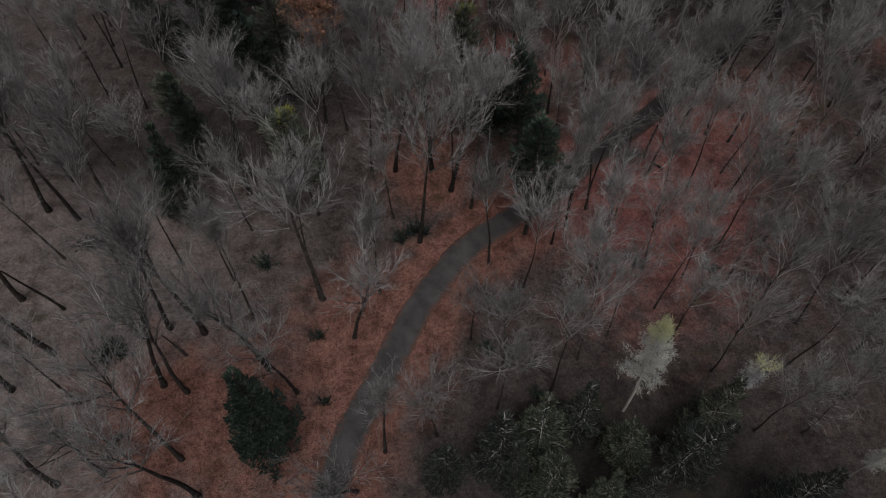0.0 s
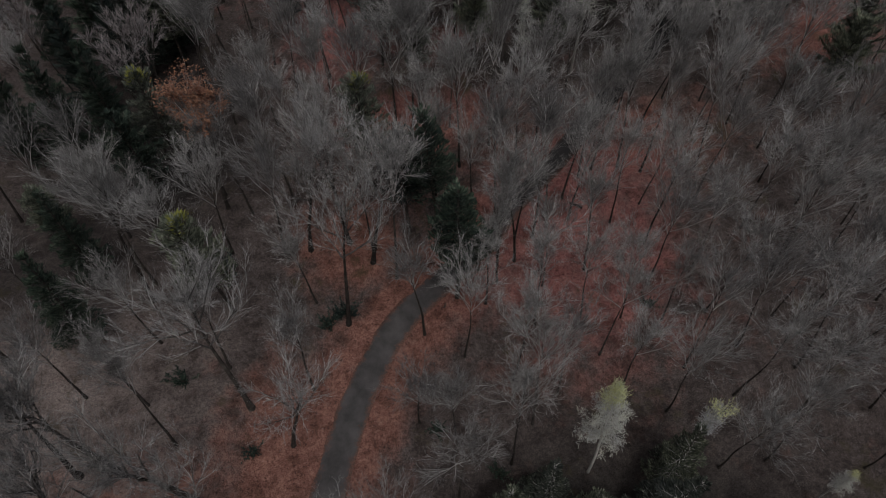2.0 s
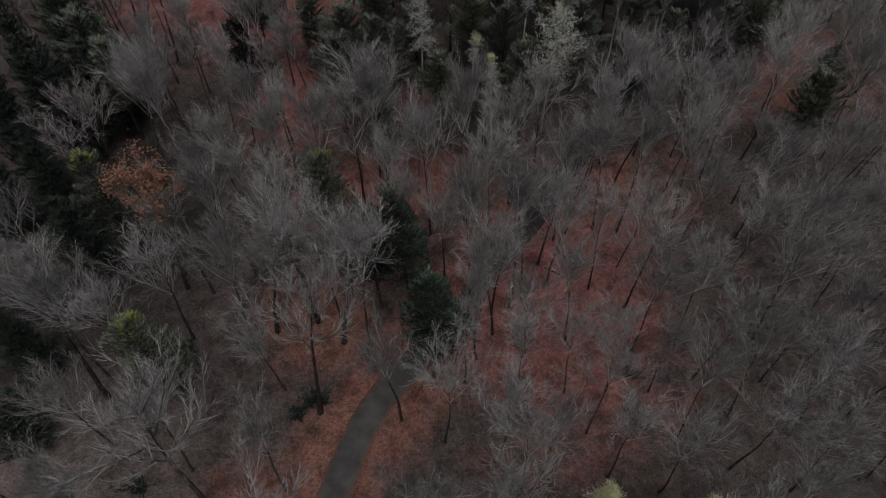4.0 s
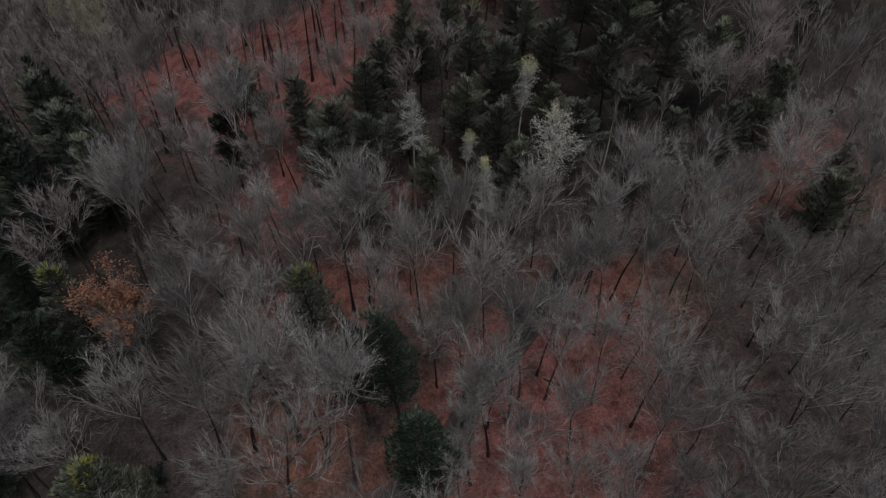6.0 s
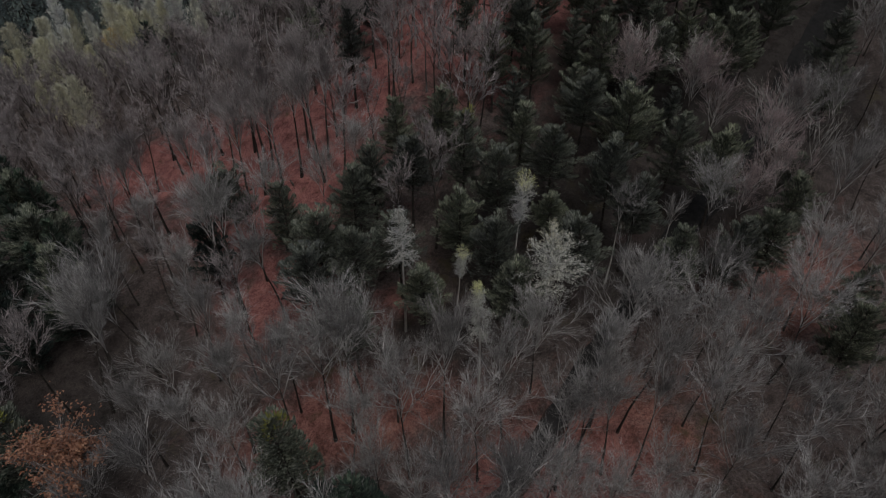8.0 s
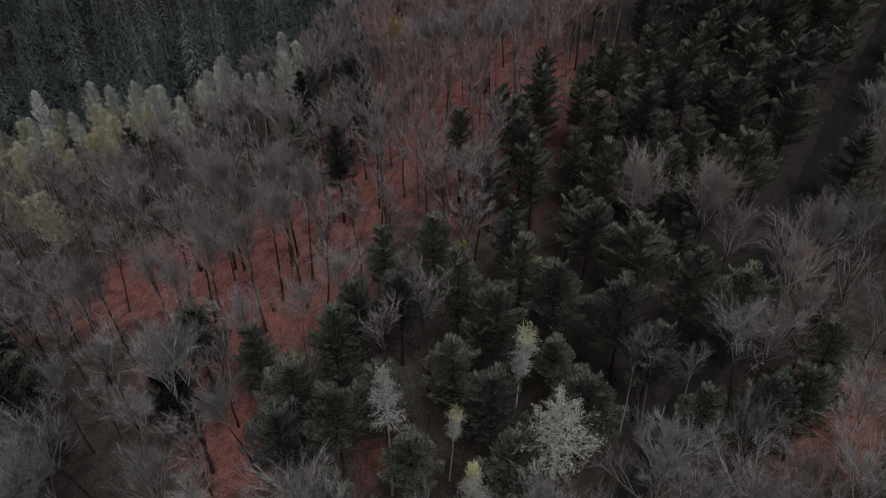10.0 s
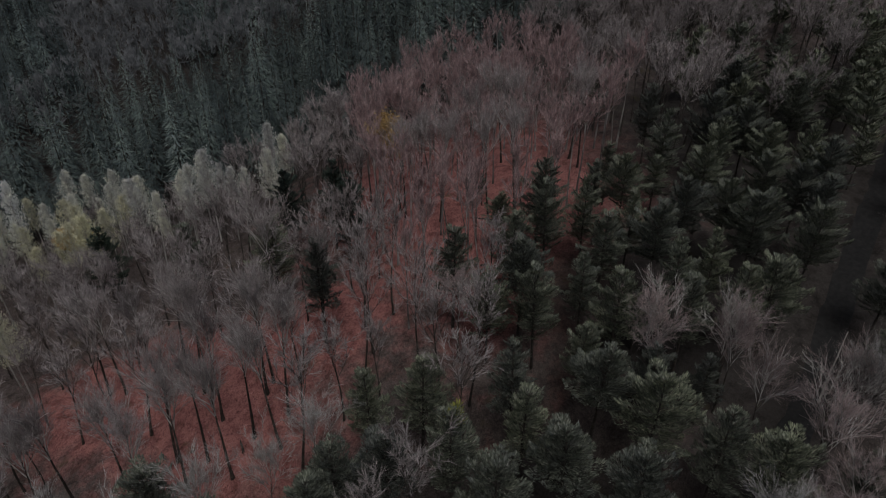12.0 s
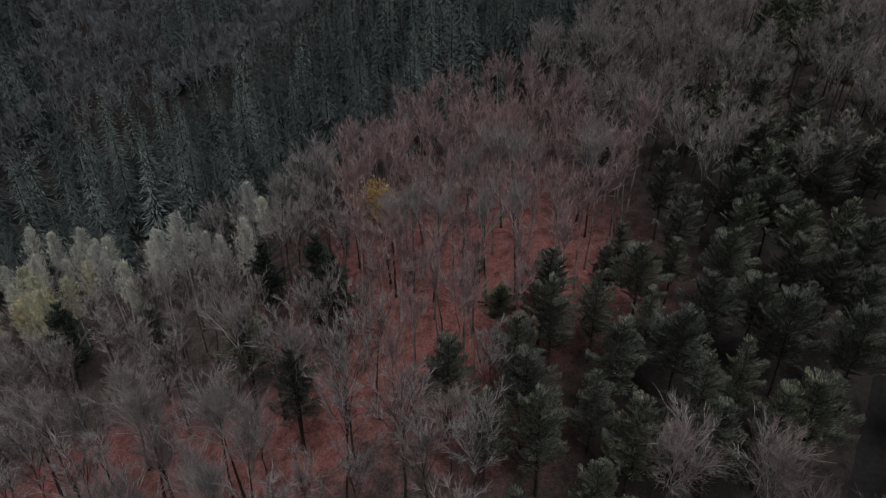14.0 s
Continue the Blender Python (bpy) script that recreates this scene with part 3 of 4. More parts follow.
PINES_MIDDLE = [(18.4, 87.9), (23.1, 86.4), (31.6, 85.2), (31, 80.7), (33.4, 76.6), (39, 82.4), (42.4, 78), (14.2, 81.7), (18.5, 81.3), (26.9, 76.1), (36.1, 91.1), (36, 95.2), (45.5, 95.7), (51.3, 94.8), (51.2, 90.1), (63, 93.9), (68.8, 91.4), (73, 95.7), (60.2, 86.4), (56.2, 86.5), (50.2, 86.5), (-2.3, 86.9), (-4.8, 81.2), (4.4, 80.7), (7.1, 76), (11.3, 79.5), (43.2, 87.9), (73.7, 85.2), (69.8, 79.2)]
PINES_LOWER = [(46, 74.1), (50.3, 71), (10.9, 72), (5.8, 71.7), (24.4, 68.7), (24.7, 62.9), (38.2, 72.5), (41, 62.8), (47, 62.2), (51, 61.6), (32, 65.8), (38.8, 68.5), (55.5, 54.8), (52.4, 51.3)]
PINES_ODD = [(51.9, 103.4, 13), (94.7, 156.6, 13), (96.8, 151.6, 13), (96.4, 143.9, 13), (77.3, 136.4, 13), (91.4, 127.7, 13), (86.5, 132.1, 13), (38.9, 118.3, 5), (-27.5, 95.3, 15), (-28.1, 85, 15), (-23.1, 87.4, 15), (-19.9, 80.7, 15),
             (-21.4, 57.7, 15), (-30.9, 53.8, 10), (-37.8, 67.8, 10)]
PINES_YELLOW_TOP = [(24.3, 80, 15), (-19.1, 60.2, 17), (-13.8, 42.2, 16), (2.4, 53.6, 16.5)]
FIR_a = [(5.3, 47.7, 15), (8.3, 46.7, 18), (8.7, 39.1, 18), (-14.6, 16.7, 15.5), (-27.4, 41.2, 14), (-27.5, 48.9, 14), (-30, 84, 16), (-26, 90, 17), (-33, 93, 17), (-22, 82, 15), (-36, 86, 16), (-36.1, 67.7, 16), (-32.2, 68.6, 16), (-27.2, 68.7, 16), (-24.6, 93.7, 17), (-20.5, 84.8, 16), (-28.4, 97, 17), (-26, 79, 16), (-31, 76, 16)]
SPRUCE_a = [(4.9, 15.5, 12), (8, 16.4, 12), (8.4, 13, 12), (0.3, 14.3, 9), (20.1, 15.5, 12), (22.6, 18.4, 10.5), (15.3, 16, 10), (26.7, 11.7, 12), (12.8, 11.8, 9), (16.1, 12.7, 9), (6.2, 14.3, 9), (11.7, 18.3, 11)]
LARCH_a = [(14.9, 69.1, 16.6, 2), (27.6, 63.1, 15.7, 1), (26.4, 69.3, 15.2, 3), (20.5, 60.5, 14.8, 4), (20.3, 68.5, 10, 3), (16.4, 20.3, 14.8, 0), (23.2, 19.2, 11.8, 3), (33.4, 14.1, 8.5, 4)]
LARCHROW_a = [(-27.6, 158.6, 17), (-23.1, 158.1, 17), (-23.2, 145.2, 17), (-19.6, 141.2, 17), (-16.1, 141.2, 17), (-14.8, 145.3, 17), (-11.3, 144.3, 17), (-8.6, 139.5, 17), (-4.5, 142.9, 17), (-3.3, 140.9, 17), (0.2, 142.1, 17), (3.3, 140.1, 17), (5.3, 136.2, 17), (9.1, 132, 17), (10.4, 145.2, 17), (12.3, 139.6, 17), (-22.7, 140.1, 17), (-17.9, 135.7, 17), (-30.9, 124.9, 17), (-26.1, 120.3, 17), (-22.4, 114.8, 17), (-35.8, 140.8, 17), (-31.8, 136, 17), (-29.1, 144.3, 17), (-27.9, 149.2, 15), (-24.3, 149.7, 15), (-20.8, 137.8, 15), (-6.7, 137.1, 15), (-15.8, 133.1, 14), (-38, 155.8, 15)]
BARE0_a = [(-23.1, 21.5, 17), (-25.4, 22.1, 17), (-8.6, 27.5, 15), (-13.3, 21.8, 13), (-16.2, 24, 17), (-23, 27.5, 17), (-26.3, 27.9, 17), (-2.5, 38.5, 18), (-35.8, 24.6, 18), (4.8, 35.8, 15), (0.8, 45.1, 18), (-12.2, 31.7, 18), (-22, 45.2, 18), (-28.1, 14.2, 15), (-22.1, 15.5, 17), (-20.1, 12.6, 17), (-42.8, 41.5, 17), (-40.8, 30.2, 17), (-0.4, 18.1, 13), (-7.1, 13.3, 13), (-5, 16.6, 11), (5.9, 24.9, 14), (2.8, 27.5, 13), (10.1, 22.3, 15), (12.1, 29.7, 15), (15.7, 34.6, 15), (-38.2, 21.1, 15), (-31.5, 13.2, 15), (-39.2, 40.4, 17), (-34.7, 40.2, 17)]
BARE0_b = [(-5.6, 48.3, 17), (-1.3, 48, 17)]
BARE5_a = [(-1.5, 49, 17), (1, 45.5, 16), (3, 42.6, 17), (5.9, 60.1, 17), (7.7, 60.4, 17), (12.2, 54.6, 17), (16.1, 56.4, 17), (13.6, 44.7, 17), (15.4, 41.8, 17), (17.9, 44, 17), (22.1, 45.2, 14), (22.2, 39.3, 15), (29.1, 40.8, 15), (-8.3, 48.2, 17), (-13.4, 68.7, 17), (-16.6, 70.2, 17), (-21.9, 47.3, 17), (-2.2, 77.4, 17), (12.4, 49.3, 13), (9.2, 62.7, 17), (2.1, 59.4, 17), (-2.9, 79.2, 17), (26.2, 50.3, 14), (31.4, 48.8, 14), (35.5, 43.9, 14), (29.7, 54.1, 15), (27.4, 52.3, 15), (24.7, 49.8, 15), (29.3, 50.1, 15), (22.2, 47.7, 15)]
BARE5_b = [(32.2, 53.1, 15), (19.7, 45.9, 13), (13.1, 39.8, 14), (11.4, 37.8, 13), (16, 44.2, 14), (13.5, 41.6, 14)]
BARE10_a = [(-4.7, 90.9, 16), (9.1, 93.7, 16), (2.5, 100.8, 16), (-2.8, 112.4, 16), (6.2, 96.4, 16), (-6.2, 93.4, 16), (10.1, 97.4, 16), (15.2, 105, 16), (-2.4, 97.6, 16), (-12.2, 95.4, 16), (-15.1, 93.6, 16), (1.1, 95.9, 16), (3.9, 92.6, 16), (-1, 93.6, 16)]
BARE13_a = [(10.1, 113.5, 16), (38.6, 124.8, 15), (45.8, 129.8, 15), (30.9, 121.3, 15), (55, 121.8, 15), (-0, 106.1, 16), (1.3, 105.3, 16), (-4.9, 108.8, 16), (8.6, 102.9, 16), (7.8, 101.6, 16), (46.4, 125.5, 15), (32.9, 118, 15), (28.7, 122, 15), (38.5, 113.7, 15), (55.3, 125.4, 15), (-12.7, 112.6, 16), (-10.4, 111.6, 16), (42, 113.5, 15)]


plan = random.Random(11)
TAKEN = []
# glades where the litter lies open: x, y, radius
GLADES = [(-17.5, 63.5, 4.5), (-20, 66, 4.5), (-25, 73, 4), (-26, 19, 4.5), (-19, 18, 3.5), (-10.5, 24.5, 3.5), (-15, 31, 3), (-3, 25, 2.5), (1, 80, 4), (-1, 75, 3), (6, 63, 3), (15, 58, 2.5), (23, 50, 3), (20, 45, 2.5), (1, 43, 3),
          (-1, 52, 3), (2, 97, 3.5), (-5, 93, 3), (31, 54, 3), (9, 30, 2.5), (-31, 26, 3)]


def take(x, y, r=2.0):
    TAKEN.append((x, y, r))


def free(x, y, gap):
    return (road_distance(x, y) > 1.9 and all((x - a) ** 2 + (y - b) ** 2 > (gap / 2 + r) ** 2 for a, b, r in TAKEN)
            and all((x - a) ** 2 + (y - b) ** 2 > r * r for a, b, r in GLADES))


def conifers():
    kinds = []
    for i, (w, st, de, co) in enumerate([(6.4, 0.36, 1.0, -0.1), (7.2, 0.42, 0.95, -0.1), (5.8, 0.32, 1.0, 0.1), (6.6, 0.48, 1.0, 0.0), (5.4, 0.4, 1.05, -0.1)]):
        t, w_, n = pine_shapes(40 + i, 14.0, w, st, de, 0.62, co)
        kinds.append(tree_thing("pine_tree", [("trunk", t, BARK, True), ("bough_work", w_, BARK, False), ("needle_crown", n, PINE, False)],
                                "dark green pine with tufted upswept boughs on the slope", "pine tree"))
    t, w_, n = pine_shapes(46, 14.0, 5.6, 0.3, 0.8, 0.72, 0.1, 8)
    dusky = tree_thing("pine_tree", [("trunk", t, BARK, True), ("bough_work", w_, BARK, False), ("needle_crown", n, FIR, False)],
                       "blackish-green pine standing alone among bare beeches", "pine tree")
    spots = [(x, y, plan.uniform(12.4, 13.6)) for x, y in PINES_FAR + PINES_UPPER + PINES_MIDDLE + PINES_LOWER]
    for x, y, h in spots + PINES_ODD:
        alone = y > 100 and x < 24 or x < 3
        tagged(placed(dusky if alone and plan.random() < 0.6 else plan.choice(kinds), x, y, h / (12.5 if alone and y > 100 else 14.0), plan), group="pines on the hill")
        take(x, y, 2.9 if alone else 2.0)
    t, w_, n = pine_shapes(48, 14.0, 4.8, 0.4, 1.0, 0.62, 0.0)
    tip, rng = Shape(), random.Random(48)
    for _ in range(80):
        a, r = rng.uniform(0, 6.3), math.sqrt(rng.random())
        p = Vector((math.cos(a) * r * 0.9 + 0.3, math.sin(a) * r * (0.5 + 0.4 * math.sin(3 * a)), 13.5 - 1.1 * r * r + rng.uniform(-0.5, 0.2)))
        tip.frond(p, p + Vector((math.cos(a) * 0.2 + rng.gauss(0, 0.1), math.sin(a) * 0.2 + rng.gauss(0, 0.1), rng.uniform(0.1, 0.3))), 0.06)
    tipped = tree_thing("pine_tree", [("trunk", t, BARK, True), ("bough_work", w_, BARK, False), ("needle_crown", n, PINE, False), ("yellow_top", tip, LIME, False)],
                        "dark green pine with a tuft of yellow-green growth at its top", "pine tree")
    for x, y, h in PINES_YELLOW_TOP:
        tagged(placed(tipped, x, y, h / 14.0, plan), group="pines on the hill")
        take(x, y, 2.5)
    without(tipped)
    # younger pines between them
    for x0, x1, y0, y1, gap, tries in [(30, 60, 62, 96, 4.4, 350), (26, 52, 86, 108, 4.2, 260), (50, 74, 84, 112, 4.0, 500), (4, 30, 66, 84, 4.8, 50)]:
        for _ in range(tries):
            x, y = plan.uniform(x0, x1), plan.uniform(y0, y1)
            if x > 0.42 * y - 8 - (12 if y < 84 else 0) and noise.noise((x * 0.09, y * 0.09, 4.0)) > -0.35 and free(x, y, gap) and road_distance(x, y) > 3.6:
                tagged(placed(plan.choice(kinds), x, y, plan.uniform(0.62, 0.92), plan), group="pines on the hill")
                take(x, y, gap / 2)
    without(dusky)
    for k in kinds:
        without(k)
    kinds = []
    for i, (w, st) in enumerate([(5.2, 0.4), (5.6, 0.12)]):
        t, w_, n = pine_shapes(60 + i, 16.0, w, st, 0.9, 0.62, 0.55 if i else 0.1, 14 if i else 9)
        kinds.append(tree_thing("fir_tree", [("trunk", t, BARK, True), ("bough_work", w_, BARK, False), ("needle_crown", n, FIR, False)],
                                "dense blackish-green fir standing among bare beeches", "fir tree"))
    for x, y, h in FIR_a:
        tagged(placed(kinds[0 if x > 0 else 1], x, y, h / 16.0, plan), group="dark firs")
        take(x, y, 2.9)
    for k in kinds:
        without(k)
    kinds = []
    for i in range(3):
        t, w_, n = pine_shapes(70 + i, 12.0, 5.0, 0.1, 0.9, 0.55, 0.8, 10)
        kinds.append(tree_thing("young_spruce", [("trunk", t, BARK, True), ("bough_work", w_, LIMB, False), ("needle_crown", n, SPRUCE, False)],
                                "grey-green young spruce with star-like whorls of boughs", "spruce tree"))
    for x, y, h in SPRUCE_a:
        tagged(placed(plan.choice(kinds), x, y, h / 12.0, plan), group="young spruces by the road")
        take(x, y, 2.9)
    for k in kinds:
        without(k)
    kinds = []
    for i, (w, st, cr, th, tf, needles, top) in enumerate([(4.8, 0.42, "cone", 70, 0.8, LARCH_DULL, LARCH_TIP), (5.4, 0.58, "round", 38, 0.93, LARCH, LARCH_YELLOW), (3.3, 0.6, "cone", 25, 0.95, LARCH_DULL, LARCH),
                                                           (3.4, 0.72, "flat", 28, 0.95, LARCH_DULL, LARCH_TIP), (3.4, 0.55, "cone", 38, 0.88, LARCH_DULL, LARCH_TIP)]):
        t, w_, n, tip = larch_shapes(80 + i, 15.0, w, st, cr, th, tf)
        parts = [("trunk", t, PALE, True), ("bough_work", w_, PALE, False), ("needle_crown", n, needles, False), ("bright_top", tip, top, False)]
        kinds.append(tree_thing("larch_tree", parts, "pale larch with bare grey boughs and a yellow-green top" if i in (0, 4) else "pale straw-coloured larch on a bare stem among dark pines", "larch tree"))
    for x, y, h, k in LARCH_a:
        tagged(placed(kinds[k], x, y, h / 15.0, plan), group="pale larches")
        take(x, y, 2.4)
    for k in kinds:
        without(k)
    kinds = []
    for i in range(4):
        t, w_, n = plume_shapes(90 + i, 17.0, 5.6 - 0.5 * i, 0.46 + 0.04 * i)
        kinds.append(tree_thing("larch_tree", [("trunk", t, PALE, True), ("bough_work", w_, PALE, False), ("needle_crown", n, LARCH_YELLOW if i == 1 else LARCH, False)],
                                "pale larch in the row below the dark spruces", "larch tree"))
    for x, y, h in LARCHROW_a:
        tagged(placed(kinds[1] if x < -14 and y < 146 else kinds[plan.choice((0, 2, 3))], x, y, h / 17.0 * plan.uniform(0.76, 1.0), plan), group="row of larches")
        take(x, y, 1.5)
    t, w_, n = plume_shapes(96, 17.0, 4.2, 0.45)
    white = tree_thing("larch_tree", [("trunk", t, PALE, True), ("bough_work", w_, PALE, False), ("needle_crown", n, LARCH_WHITE, False)], "bare whitish larch at the end of the row", "larch tree")
    tagged(placed(white, -34.8, 154.7, 18.2 / 17.0, plan), group="row of larches")
    take(-34.8, 154.7, 1.5)
    without(white)
    for _ in range(200):
        x, y = plan.uniform(-44, 2), plan.uniform(128, 160)
        if abs(y - 148 + 0.25 * (x + 20)) < 11 - 0.2 * max(0, x + 25) and free(x, y, 3.6):
            tagged(placed(kinds[1] if plan.random() < 0.35 - 0.02 * (x + 20) and x < -8 else kinds[plan.choice((0, 2, 3))], x, y, plan.uniform(0.66, 0.92), plan), group="row of larches")
            take(x, y, 1.4)
    for k in kinds:
        without(k)


conifers()


def broadleaves():
    kinds = []
    for i, (H, sp, fk) in enumerate([(16, 0.6, 0.52), (17, 0.45, 0.58), (15.5, 0.7, 0.5), (16.5, 0.4, 0.6), (16, 0.55, 0.54), (15.5, 0.8, 0.5)]):
        kinds.append(tree_thing("beech_tree", bare_parts(bare_shapes(100 + i, H, sp, fk, 12, 7, 5, 8, twig_r=0.0085, girth=0.8), LIMB, TWIG),
                                "leafless grey beech with fine upswept twigs in leaf litter", "bare tree"))
    far = [tree_thing("beech_tree", bare_parts(bare_shapes(110 + i, 16, 0.46 + 0.1 * i, 0.56, 12, 7, 5, 7, girth=1.0), LIMB, MAUVE_TWIG), "slim leafless beech with a mauve haze of twigs", "bare tree") for i in range(3)]
    for x, y, h in BARE10_a + BARE13_a:
        tagged(placed(plan.choice(far), x, y, h / 16.0, plan), group="bare beeches")
        take(x, y)
    for k in far:
        without(k)
    for x, y, h in BARE5_a + BARE5_b:
        tagged(placed(plan.choice(kinds), x, y, h / 16.0, plan), group="bare beeches")
        take(x, y)
    old = []
    for i, (H, sp, fk) in enumerate([(17, 0.75, 0.52), (16.5, 0.9, 0.5), (17.5, 0.6, 0.55)]):
        old.append(tree_thing("old_beech", bare_parts(bare_shapes(120 + i, H, sp, fk, 12, 7, 5, 8, twig_r=0.0085, girth=1.3), OLD_LIMB, TWIG),
                              "stout old beech, leafless, with a dark trunk and spreading limbs", "bare tree"))
    for x, y, h in BARE0_a + BARE0_b:
        tagged(placed(plan.choice(old if x < -4 or h > 16 else kinds), x, y, h / 16.5, plan, lean=3.5), group="bare beeches by the road")
        take(x, y)
    for k in old:
        without(k)
    n = len(TAKEN)
    # thickets: x and y from, to, spacing, tries
    wide = []
    for i, (H, sp, fk) in enumerate([(15.5, 0.75, 0.5), (16, 0.65, 0.52), (15, 0.85, 0.48), (15.5, 0.55, 0.54)]):
        wide.append(tree_thing("beech_tree", bare_parts(bare_shapes(140 + i, H, sp, fk, 12, 7, 5, 8, twig_r=0.0085, girth=0.65), LIMB, TWIG),
                               "leafless grey beech with a broad brush of light twigs", "bare tree"))
    for x0, x1, y0, y1, gap, tries in [(4, 60, 13, 60, 3.8, 5000), (26, 52, -2, 14, 4.6, 250), (-48, 4, 38, 78, 4.3, 900), (-50, -14, 6, 40, 4.6, 700), (-10, 5, 12, 38, 6.0, 60), (52, 84, 42, 76, 4.6, 350), (-40, 16, 78, 86, 4.4, 300), (26, 48, 54, 69, 3.6, 300), (62, 92, 70, 96, 4.8, 300)]:
        for _ in range(tries):
            x, y = plan.uniform(x0, x1), plan.uniform(y0, y1)
            if free(x, y, gap) and (y < 62 or road_distance(x, y) > 4.2):
                tagged(placed(plan.choice(wide if x > 4 else kinds), x, y, plan.uniform(0.76, 1.0), plan), group="bare beeches")
                take(x, y, gap / 2)
    for k in kinds + wide:
        without(k)
    ash = []
    for i in range(2):
        ash.append(tree_thing("ash_tree", bare_parts(bare_shapes(160 + i, 12.0, 0.7, 0.42, 11, 7, 5, 9, twig_r=0.007, girth=0.75), LIMB, ASH_TWIG), "bare ash with pale limbs and pinkish twigs beside dark pines", "bare tree"))
    for x, y, h in ASHES:
        tagged(placed(plan.choice(ash), x, y, h / 12.0, plan, lean=4.0), group="pale ashes")
        take(x, y)
    for k in ash:
        without(k)
    # white, nearly twigless crowns and two white-stemmed birches among the pines
    dead = tree_thing("dead_ash", bare_parts(bare_shapes(170, 12.5, 0.8, 0.45, 8, 5, 2, 2, twig_r=0.012, girth=0.8), PALE, PALE), "dead ash with crooked white limbs and hardly any twigs", "dead tree")
    for x, y, h in [(47.4, 85.8, 12.5), (52.9, 82.4, 12.5), (59.5, 75.5, 12), (62.5, 71, 12)]:
        tagged(placed(dead, x, y, h / 12.5, plan, lean=3.0), group="dead ashes")
        take(x, y)
    without(dead)
    parts = bare_parts(bare_shapes(176, 13.0, 0.55, 0.66, 8, 5, 4, 6, girth=0.75), LIMB, TWIG)
    parts[0] = ("trunk", parts[0][1], PALE, True)
    birch = tree_thing("birch_tree", parts, "slender birch with a white stem and bare twigs among pines", "bare tree")
    for x, y, h in [(37.0, 67.6, 12.5), (39.1, 67.4, 11.5), (42.3, 66.5, 11)]:
        tagged(placed(birch, x, y, h / 13.0, plan, lean=5.0), group="white birches")
        take(x, y)
    without(birch)
    for (x, y, h), dense, mat, name, label in zip([(-14.5, 55.9, 16.8), (28.6, 125.5, 13.4), (-21.7, 141.5, 12)], [1.1, 1.7, 1.6], [ORANGE, YELLOW, YELLOW],
                                          ["oak_tree", "maple_tree", "maple_tree"],
                                          ["oak still holding its rust-orange leaves", "maple with thin ochre-yellow leaves among beeches", "small maple with golden leaves"]):
        shapes = bare_shapes(int(x) + 300, h, 0.5, 0.4, 9, 5, 4, 5, 4, 0.014, dense, leaf_from=0.7 if mat is ORANGE else 0.45)
        ob = tree_thing(name, bare_parts(shapes, LIMB, TWIG, mat), label, "tree")
        ob.matrix_basis = pose(x, y, float(ground(x, y)), 0, 0, 30)


broadleaves()


# ---- distant woods, joined: nobody could count them ----
def arrays(shapes):
    """Joined triangles of a tree: the last shape is its crown, the others take the bark."""
    v, f, k, n = [], [], [], 0
    for j, s in enumerate(shapes):
        v += [tuple(p) for p in s.v]
        for q in s.f:
            for tri in (q[:3], (q[0], *q[2:4]))[: len(q) - 2]:
                f.append(tuple(i + n for i in tri))
                k.append(int(j == len(shapes) - 1))
        n += len(s.v)
    return np.array(v), np.array(f), np.array(k, dtype=np.int32)


def wood_stuff(name, kinds, spots, mat, label, category, bark=BARK):
    """Many trees in one mesh; kinds are vertex and face arrays of whole trees."""
    V, F, K, tones, n = [], [], [], [], 0
    for x, y, s in spots:
        v, f, k = plan.choice(kinds)
        K.append(k)
        a, w = plan.uniform(0, 6.28), s * plan.uniform(0.85, 1.15)
        c, d = math.cos(a) * w, math.sin(a) * w
        V.append(np.stack([v[:, 0] * c - v[:, 1] * d + x, v[:, 0] * d + v[:, 1] * c + y, v[:, 2] * s + float(ground(x, y))], 1))
        F.append(f + n)
        tones.append(np.full(len(v), plan.random()))
        n += len(v)
    V, F = np.concatenate(V), np.concatenate(F)
    me = bpy.data.meshes.new(name)
    me.vertices.add(len(V))
    me.vertices.foreach_set("co", V.ravel())
    me.loops.add(F.size)
    me.loops.foreach_set("vertex_index", F.ravel().astype(np.int32))
    me.polygons.add(len(F))
    me.polygons.foreach_set("loop_start", np.arange(0, F.size, 3, dtype=np.int32))
    me.polygons.foreach_set("material_index", np.concatenate(K))
    me.attributes.new("tree_tone", "FLOAT", "POINT").data.foreach_set("value", np.concatenate(tones))
    me.update(calc_edges=True)
    me.materials.append(bark)
    me.materials.append(mat)
    tagged(new(name, me), label, category, kind="stuff")


def scatter(test, x0, x1, y0, y1, gap, tries, s0, s1):
    grid, out = {}, []
    for a, b, r in TAKEN:
        grid.setdefault((int(a // 6), int(b // 6)), []).append((a, b, r))
    for _ in range(tries):
        x, y = plan.uniform(x0, x1), plan.uniform(y0, y1)
        if not test(x, y):
            continue
        i, j = int(x // 6), int(y // 6)
        if any((x - a) ** 2 + (y - b) ** 2 < (gap / 2 + r) ** 2 for u in (-1, 0, 1) for w in (-1, 0, 1) for a, b, r in grid.get((i + u, j + w), ())):
            continue
        if road_distance(x, y) < 2.8:
            continue
        grid.setdefault((i, j), []).append((x, y, gap / 2))
        low = 0.84 if x < 16 and 122 < y < 160 else 1.0
        out.append((x, y, plan.uniform(s0, s1) * low))
    TAKEN.extend((x, y, gap / 2) for x, y, _ in out)
    return out


